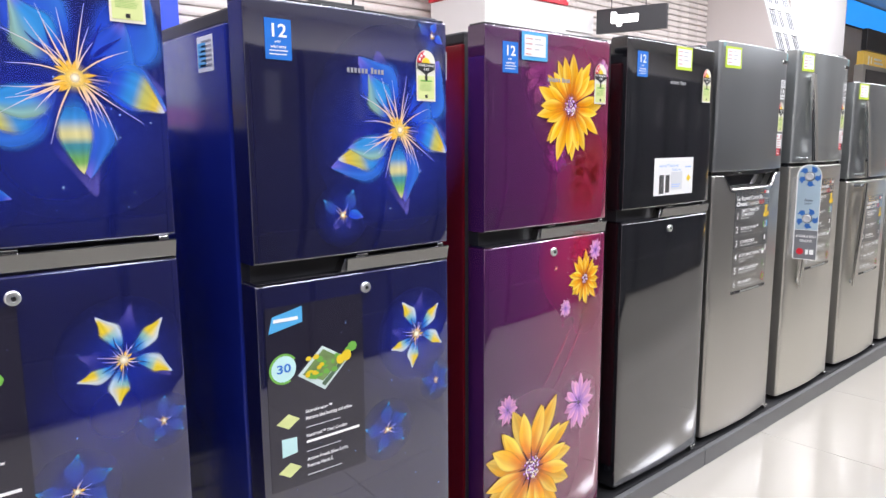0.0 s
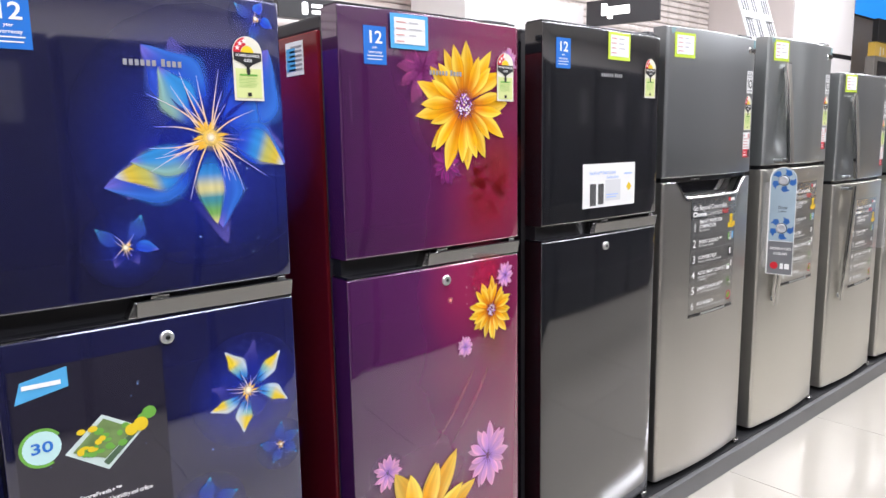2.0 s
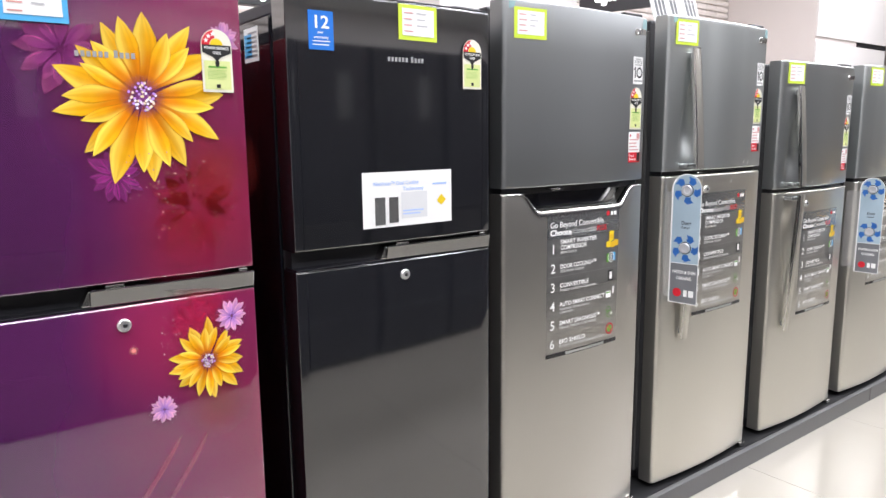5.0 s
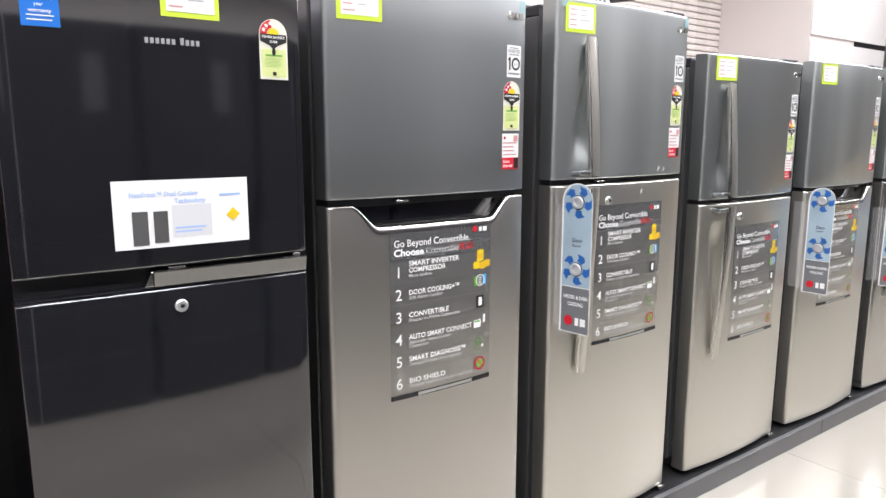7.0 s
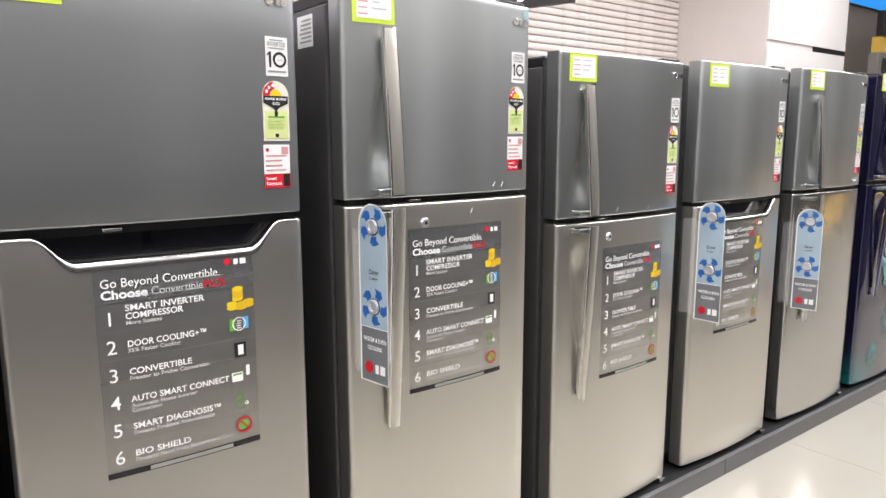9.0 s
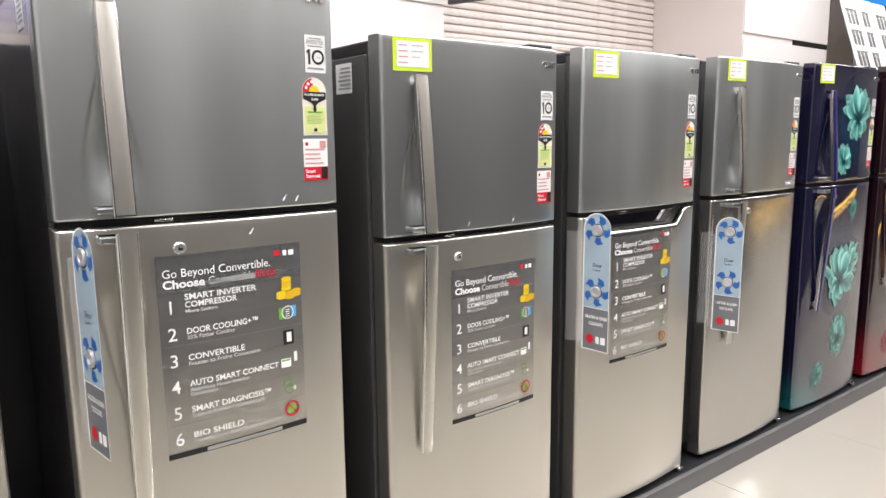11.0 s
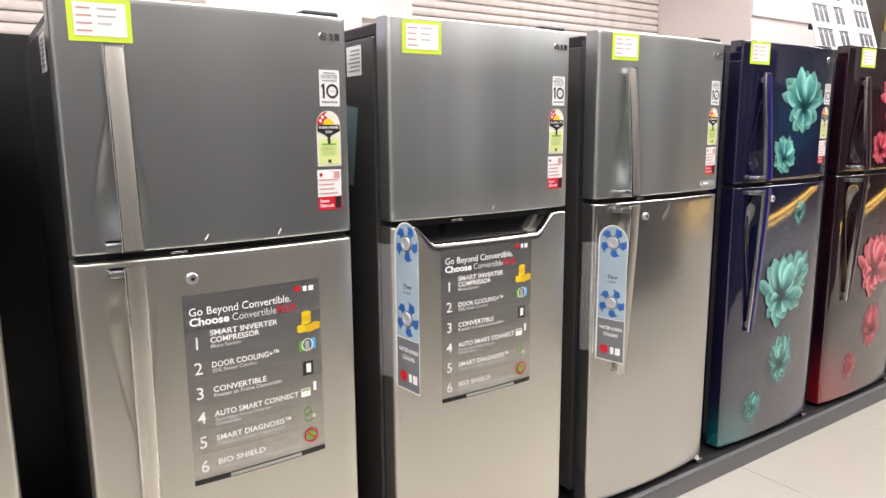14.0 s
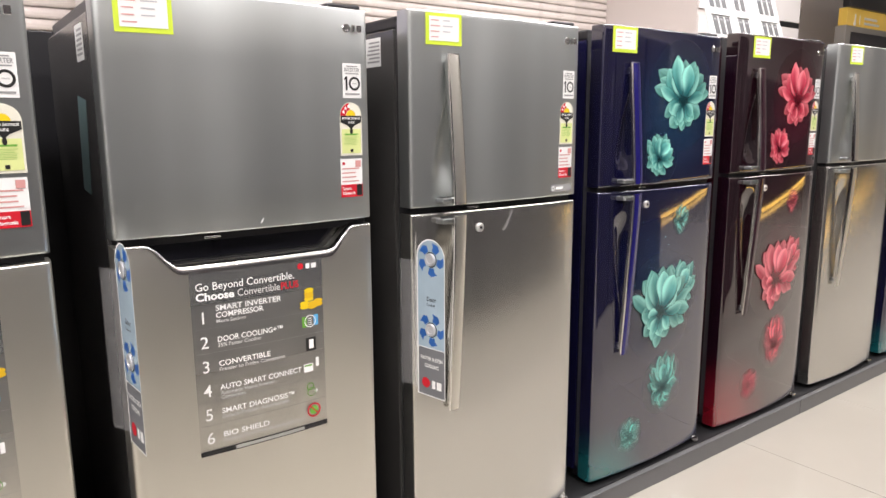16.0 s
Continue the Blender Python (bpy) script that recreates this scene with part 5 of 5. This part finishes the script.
decal("blue_caption", [txt("NeoFrost™ Dual Cooling", 0.195, 1.118, 0.009, 0.125), txt("Technology", 0.275, 1.104, 0.009, 0.06)], material("pale_blue_print", (0.35, 0.5, 0.85), 0.4), leaf, s4, 0.0016)
decal("print_block", bars(0.275, 0.335, 1.045, 1.060, 2, 0.4, 0.2) + bars(0.362, 0.405, 1.112, 1.120, 1, 0.5, 0.1), bpy.data.materials["pale_blue_print"], leaf, s4, 0.0016)
decal("corner_mark", [poly([(0.374, 1.075), (0.388, 1.063), (0.402, 1.076), (0.388, 1.090)])], YELLOW, leaf, s4, 0.0016)

# steel ones
def steel(x, w, seam, top, label, style, **k):
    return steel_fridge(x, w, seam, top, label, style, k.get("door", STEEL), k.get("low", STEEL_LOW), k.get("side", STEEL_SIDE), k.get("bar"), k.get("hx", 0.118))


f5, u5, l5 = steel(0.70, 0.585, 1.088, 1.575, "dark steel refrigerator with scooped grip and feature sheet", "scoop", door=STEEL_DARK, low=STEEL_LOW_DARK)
feature_poster(f5, l5, 0.150, 0.590)
price_tag(f5, u5, 0.030, 1.478)
f6, u6, l6 = steel(1.395, 0.585, 1.106, 1.598, "tall steel refrigerator with bar handles and feature sheet", "bar", hx=0.112)
feature_poster(f6, l6, 0.166, 0.602)
price_tag(f6, u6, 0.026, 1.508)
cooling_tag(f6, 0.024, 0.676)
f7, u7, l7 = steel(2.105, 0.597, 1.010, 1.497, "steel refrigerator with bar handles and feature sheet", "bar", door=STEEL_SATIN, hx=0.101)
feature_poster(f7, l7, 0.192, 0.484)
price_tag(f7, u7, 0.030, 1.412)
f8, u8, l8 = steel(2.812, 0.598, 1.021, 1.515, "steel refrigerator with scooped grip and hanging card", "scoop")
feature_poster(f8, l8, 0.138, 0.518)
price_tag(f8, u8, 0.035, 1.428)
cooling_tag(f8, -0.003, 0.602, w=0.008)
f9, u9, l9 = steel(3.530, 0.612, 1.032, 1.532, "steel refrigerator with bar handles and hanging card", "bar", low=STEEL_SHINY)
price_tag(f9, u9, 0.045, 1.448)
cooling_tag(f9, 0.002, 0.534, w=0.020)
TEAL = [(0.01, 0.06, 0.08), (0.03, 0.19, 0.20), (0.09, 0.35, 0.32), (0.22, 0.55, 0.47)]
ROSE = [(0.12, 0.005, 0.012), (0.34, 0.015, 0.04), (0.56, 0.05, 0.09), (0.72, 0.16, 0.19)]
f10, u10, l10 = steel(4.255, 0.625, 1.044, 1.550, "midnight blue refrigerator with teal lotus print", "bar", door=NAVY_LOTUS, low=NAVY_LOTUS, side=NAVY_DARK, bar=NAVY_BAR)
price_tag(f10, u10, 0.030, 1.468)
f11, u11, l11 = steel(5.000, 0.640, 1.056, 1.576, "dark red refrigerator with rose lotus print", "bar", door=RED_LOTUS, low=RED_LOTUS, side=WINE_DARK, bar=WINE_BAR)
price_tag(f11, u11, 0.075, 1.490)
for ff, uu, ll, cols, dx, dz in ((f10, u10, l10, TEAL, 0.0, 0.0), (f11, u11, l11, ROSE, 0.025, 0.012)):
    nm = "teal" if cols is TEAL else "rose"
    lotus(ff, uu, 0.386 + dx, 1.340 + dz, 0.27, 0.235, cols, "large %s printed lotus" % nm, 41)
    lotus(ff, uu, 0.272 + dx, 1.138 + dz, 0.150, 0.135, cols, "small %s printed lotus" % nm, 42, tilt=-0.5)
    lotus(ff, ll, 0.416 + dx, 0.910 + dz, 0.08, 0.10, cols, "faint %s printed lotus" % nm, 43, fade=0.5, tilt=-0.2)
    lotus(ff, ll, 0.430 + dx, 0.655 + dz, 0.18, 0.20, cols, "%s printed lotus behind the largest one" % nm, 47, fade=0.85, tilt=-0.35)
    lotus(ff, ll, 0.325 + dx, 0.605 + dz, 0.29, 0.27, cols, "largest %s printed lotus" % nm, 44, off=0.0030, fade=0.95, tilt=-0.35)
    lotus(ff, ll, 0.355 + dx, 0.310 + dz, 0.17, 0.20, cols, "fading %s printed lotus" % nm, 45, fade=0.55)
    lotus(ff, ll, 0.180 + dx, 0.153 + dz, 0.10, 0.115, cols, "faint %s printed lotus" % nm, 46, fade=0.42, tilt=-0.4)
    sparkle(ff, uu, 0.45, 0.58, 1.36, 1.50, 24, (0.45, 0.75, 0.95) if cols is TEAL else (0.9, 0.3, 0.4), 51)
    sparkle(ff, ll, 0.17, 0.40, 0.70, 1.0, 40, (0.4, 0.85, 0.85) if cols is TEAL else (0.95, 0.35, 0.4), 52)
    sparkle(ff, ll, 0.03, 0.30, 0.05, 0.30, 14, (0.1, 0.5, 0.5) if cols is TEAL else (0.8, 0.06, 0.08), 53)
f12, u12, l12 = steel(5.775, 0.640, 1.066, 1.585, "steel refrigerator with bar handles beside a dark red one", "bar", low=STEEL_SHINY)
price_tag(f12, u12, 0.080, 1.500)
f13, u13, l13 = steel(6.535, 0.640, 1.066, 1.585, "midnight blue refrigerator at the row's far end", "bar", door=NAVY_LOTUS, low=NAVY_LOTUS, side=NAVY_DARK, bar=NAVY_BAR)


def small_patch(f, surf, name, pts, mat, label, off=0.003):
    return decal(name, [poly(pts)], mat, f, surf, off, label)


bd = small_patch(f9, u9, "badge", [(0.490, 1.046), (0.585, 1.046), (0.585, 1.068), (0.490, 1.068)], GREY_INK, "small dark grey badge")
decal("badge_mark", [ring(0.500, 1.057, 0.004, 0.0065, 12), quad(0.512, 1.053, 0.545, 1.061)], LIGHT_INK, bd, u9, 0.0036)
for ff, uu, w, tp in ((f5, u5, 0.585, 1.575), (f6, u6, 0.585, 1.598)):
    small_patch(ff, uu, "protective_film", [(w - 0.034, tp - 0.030), (w - 0.010, tp - 0.038), (w - 0.010, tp - 0.006), (w - 0.030, tp - 0.006)], TAPE, "left-over pale cyan film", 0.002)
    small_patch(ff, uu, "protective_film", [(0.013, tp - 0.026), (0.030, tp - 0.020), (0.034, tp - 0.006), (0.013, tp - 0.006)], TAPE, "left-over pale cyan film", 0.002)
small_patch(f9, l9, "tape_strip", [(0.292, 0.945), (0.312, 0.955), (0.338, 1.002), (0.330, 1.008)], FILM, "strip of clear tape")
for ff, uu, pts in ((f6, u6, ((0.47, 1.118), (0.44, 1.121))), (f7, u7, ((0.245, 1.022), (0.405, 1.020))), (f6, l6, ((0.36, 1.055),)), (f8, u8, ((0.30, 1.033),))):
    for px, pz in pts:
        small_patch(ff, uu, "scuff", [(px, pz), (px + 0.004, pz), (px + 0.011, pz + 0.012), (px + 0.009, pz + 0.013)], LIGHT_INK, "small pale scuff", 0.0012)

film = bmesh.new()
film.faces.new([film.verts.new((0.0028, py, pz)) for py, pz in ((0.178, 1.303), (0.275, 1.316), (0.303, 1.105), (0.215, 1.098))])
part("side_film", film, TAPE, f8, "left-over pale cyan film on its side")


# ---- boards that stand on the refrigerators ----
def swatch_board(x, w, z, label, cols, y=0.165):
    """White board that leans back, with rows of small pictures under little ledges."""
    b = thing("display_board", (x, y, z), label, "display board", "white boards on the refrigerators")
    b.matrix_basis = pose(x, y, z, -18, 0, 0)
    part("board", box(0, w, 0, 0.006, 0, 0.42, 0.002), WHITE, b)
    part("rest", box(w * 0.3, w * 0.7, 0.006, 0.10, 0.0, 0.004, 0.001), WHITE, b, "clear foot behind the board")
    surf = lambda px, pz: 0.0
    for r in range(3):
        z0 = 0.035 + r * 0.115
        g = 0.0
        for c in range(cols):
            x0 = w * (0.06 + 0.33 * c * 3 / cols)
            q = w / 0.56
            n = (3, 2, 3)[c % 3]
            part("ledge", box(x0 - 0.004, x0 + n * 0.044 * q, -0.006, 0.0, z0 + 0.082, z0 + 0.088, 0.001), WHITE, b)
            for k in range(n):
                m = DARK_PICTURE
                decal("picture", [quad(x0 + k * 0.044 * q, z0, x0 + (k * 0.044 + 0.033) * q, z0 + 0.078)], m, b, surf, 0.001)
                decal("picture_shine", [quad(x0 + (k * 0.044 + 0.006) * q, z0 + 0.060, x0 + (k * 0.044 + 0.024) * q, z0 + 0.068)], GREY_INK, b, surf, 0.0016)
    return b


swatch_board(1.50, 0.27, PT + 1.590, "white leaning board with rows of small pictures", 3, 0.14)
swatch_board(5.10, 0.56, PT + 1.567, "white leaning board with rows of small dark pictures", 3, 0.19)


# ---- the shop beyond ----
# hanging dark sign with lit marks
sg = thing("hanging_sign", (5.51, 4.15, 2.61), "dark grey hanging sign with glowing white marks", "sign", rz=-72)
part("panel", box(0, 0.86, 0, 0.06, 0, 0.29, 0.006), DARK_SIGN, sg)
for px in (0.18, 0.60):
    part("rod", tube([(px, 0.03, 0.29), (px, 0.03, CEIL - 2.61)], 0.005), BLACK, sg)
lx = 0.19
for wd, hh, z0 in ((0.075, 0.13, 0.11), (0.065, 0.13, 0.07), (0.060, 0.09, 0.11), (0.070, 0.09, 0.11), (0.070, 0.09, 0.11)):
    part("lit_mark", box(lx, lx + wd * 0.86, -0.010, 0.0, z0, z0 + hh, 0.01), GLOW_WHITE, sg, "glowing white mark")
    lx += wd

sg2 = thing("hanging_sign", (1.73, 4.6, 2.43), "small dark hanging sign with white marks", "sign")
part("panel", box(0, 0.60, 0, 0.10, 0, 0.20, 0.006), DARK_SIGN, sg2)
part("rod", tube([(0.12, 0.05, 0.20), (0.12, 0.05, CEIL - 2.43)], 0.012), BLACK, sg2)
part("rod", tube([(0.50, 0.05, 0.20), (0.50, 0.05, CEIL - 2.43)], 0.012), BLACK, sg2)
part("white_mark", box(0.34, 0.55, -0.008, 0.0, 0.11, 0.14, 0.004), GLOW_WHITE, sg2)
part("white_mark", box(0.34, 0.48, -0.008, 0.0, 0.055, 0.085, 0.004), GLOW_WHITE, sg2)
part("flame_mark", box(0.24, 0.29, -0.008, 0.0, 0.04, 0.15, 0.015), GLOW_WHITE, sg2)

# white column block with a red patterned band, and a pale box on its side
blk = thing("display_column", (3.62, 4.2, 0), "white display column with a red patterned band", "column", kind="structure")
part("shaft", box(0, 1.36, 0, 0.9, 0, 2.89, 0.006), WALL, blk)
part("band", box(-0.02, 1.38, -0.02, 0.92, 2.895, 3.57, 0.004), RED, blk, "red patterned band")
dm = bmesh.new()
for i in range(9):
    for j in range(4):
        cx, cz = 0.08 + i * 0.16, 2.98 + j * 0.16
        q = [dm.verts.new((cx + a, -0.024, cz + b)) for a, b in ((-0.05, 0), (0, -0.05), (0.05, 0), (0, 0.05))]
        dm.faces.new(q)
part("diamond_pattern", dm, WHITE, blk, "white diamond pattern")
slab("wall_box", 4.985, 5.55, 4.22, 4.5, 2.62, 2.86, WALL, "pale box fixed beside the column", "box", 0.004)
slab("wall_box_low", 4.985, 5.53, 4.24, 4.5, 2.30, 2.615, WALL, "lower pale box fixed beside the column", "box", 0.004)

# blue lit screen, dark canopy and amber sign at the far end
bs = thing("blue_screen", (15.0, 5.29, 4.06), "large lit blue screen on the far wall", "screen")
part("casing", box(0, 5.0, 0.0, 0.10, 0, 0.6, 0.01), DARK_SIGN, bs)
part("display", box(0.01, 4.99, -0.01, -0.001, 0.008, 0.59), GLOW_BLUE, bs)
kb = thing("dark_canopy", (14.93, 4.15, 0), "dark grey canopy box over an amber lit counter", "canopy")
part("canopy_box", box(0, 2.9, 0, 0.12, 3.18, 3.63, 0.01), DARK_SIGN, kb)
part("amber_panel", box(0.06, 2.9, 0.06, 0.2, 2.90, 3.178, 0.005), GLOW_AMBER, kb, "amber lit panel")
part("counter", box(0.06, 2.9, 0.062, 0.24, 0.0, 2.898, 0.01), WARM_GREY, kb, "grey counter front")
part("window", box(0.24, 2.8, 0.05, 0.064, 2.50, 2.80, 0.004), BLACK_GLOSS, kb, "dark glass window")
part("gauge_icon", disc_solid(0.34, 0.060, 2.935, 0.035, 0.01), WHITE, kb)
part("gauge_stem", box(0.325, 0.355, 0.045, 0.060, 2.955, 3.09, 0.006), WHITE, kb)
part("gauge_arrow", box(0.50, 0.52, 0.048, 0.060, 2.93, 3.08, 0.006), WHITE, kb)
for zz, x1 in ((3.04, 1.15), (2.96, 1.25)):
    part("print_bar", box(0.68, x1, 0.048, 0.060, zz - 0.02, zz + 0.02, 0.004), WHITE, kb, "unreadable pale lettering")
slab("wall_groove", 12.781, 12.80, 3.852, 3.868, 2.78, CEIL, BLACK, "thin dark joint in the white wall", "joint")

# blue sign far behind, at the row's near end
sb = thing("blue_sign", (-1.0, 5.20, 2.27), "blue sign with white blocks on the back wall", "sign")
part("panel", box(0, 1.7, 0, 0.1, 0, 0.40, 0.01), material("blue_sign_face", (0.02, 0.06, 0.55), 0.3, emit=0.35), sb)
for i in range(7):
    part("white_block", box(0.25 + i * 0.17, 0.25 + i * 0.17 + 0.12, -0.012, 0.0, 0.13, 0.28, 0.006, 1), GLOW_WHITE, sb)

# low dark boards added at the plinth's back, to darken gaps and side reflections
slab("wall_gap_darkener", -0.75, 11.0, 0.80, 0.86, 0.0, 1.58, BLACK, "black board added behind the refrigerators to darken the gaps", "partition", 0.003)
slab("wall_gap_darkener_near", -2.6, -0.76, 1.42, 1.48, 0.0, 1.30, BLACK, "black board added behind the wire rack to darken reflections", "partition", 0.003)

# wire rack with a carton, seen between the two navy refrigerators
rack = thing("wire_rack", (-1.9, 0.95, 0), "black wire rack behind the refrigerators", "rack")
for px in (0.0, 0.62, 1.24):
    for py in (0.0, 0.4):
        part("post", tube([(px, py, 0), (px, py, 1.30)], 0.010), BLACK, rack)
for i in range(13):
    z = 0.10 + i * 0.095
    part("rail", tube([(0, 0, z), (1.24, 0, z)], 0.005, n=6), BLACK, rack)
    part("rail", tube([(0, 0.4, z), (1.24, 0.4, z)], 0.005, n=6), BLACK, rack)
part("shelf", box(-0.01, 1.25, -0.01, 0.41, 1.30, 1.325, 0.003), BLACK, rack)
ct = thing("carton", (-1.86, 0.98, 1.325), "white carton with a pink band on the rack", "carton")
part("carton_body", box(0, 0.55, 0, 0.34, 0, 0.30, 0.003), WHITE, ct)
part("pink_band", box(-0.001, 0.551, -0.002, 0.342, 0.01, 0.07), material("pink_band", (0.75, 0.35, 0.5), 0.5), ct)

ct2 = thing("carton", (-1.27, 0.98, 1.325), "white carton with a yellow band on the rack", "carton")
part("carton_body", box(0, 0.50, 0, 0.34, 0, 0.30, 0.003), WHITE, ct2)
part("yellow_band", box(-0.001, 0.501, -0.002, 0.342, 0.02, 0.085), YELLOW, ct2)


# ---- the row across the aisle, known from the reflections ----
def dark_cabinet(x, w, h):
    c = thing("display_cabinet", (x, -2.12, 0), "charcoal display appliance across the aisle", "cabinet", "appliances across the aisle")
    part("body", box(0.0, w, -0.62, -0.05, 0.03, h, 0.006), OPPOSITE, c)
    part("door", box(0.004, w - 0.004, -0.048, 0.0, 0.55, h - 0.01, 0.008), OPPOSITE, c)
    part("drawer", box(0.004, w - 0.004, -0.048, 0.0, 0.05, 0.54, 0.008), OPPOSITE, c)
    part("door_label", box(w * 0.62, w * 0.78, 0.0005, 0.002, h - 0.55, h - 0.30), OPPOSITE_PALE, c)
    part("foot_rail", box(0.02, w - 0.02, -0.5, -0.08, 0.0, 0.03), BLACK, c)
    return c


for i in range(16):
    dark_cabinet(-4.4 + i * 0.74, 0.70, 1.95)
far_counter = thing("display_counter", (7.6, -4.4, 0), "long dark counter with a warm light strip at its foot", "counter")
part("counter_body", box(0, 12.0, -0.8, 0.0, 0.08, 1.9, 0.01), OPPOSITE, far_counter)
part("plinth_board", box(0.02, 11.98, -0.78, -0.05, 0, 0.078), BLACK, far_counter)
part("led_strip", box(0.0, 12.0, -0.03, -0.005, 0.03, 0.07), LED_WARM, far_counter, "warm light strip")

# ---- floor tiles ----
TS = 0.80
tile_mesh = None
rnd = random.Random(2)
for i in range(-5, 17):
    for j in range(-4, 1):
        x0, y0 = i * TS + 0.35, j * TS + 0.02
        if tile_mesh is None:
            t = part("tile", box(0.0012, TS - 0.0012, 0.0012, TS - 0.0012, -0.006, 0.0, 0.0008, 1), TILE, floor)
            tile_mesh = t.data
        else:
            t = new("tile", tile_mesh)
            t.parent = floor
        t.location = (x0, y0, 0)
outer = bmesh.new()
for x0, x1, y0, y1 in ((-7.99, -3.66, -7.99, 8.99), (13.96, 23.99, -7.99, 8.99), (-3.65, 13.95, -7.99, -3.19), (-3.65, 13.95, 0.83, 8.99)):
    box(x0, x1, y0, y1, -0.006, 0.0, 0, bm=outer)
tagged(part("tile_field", outer, TILE, floor), kind="stuff")
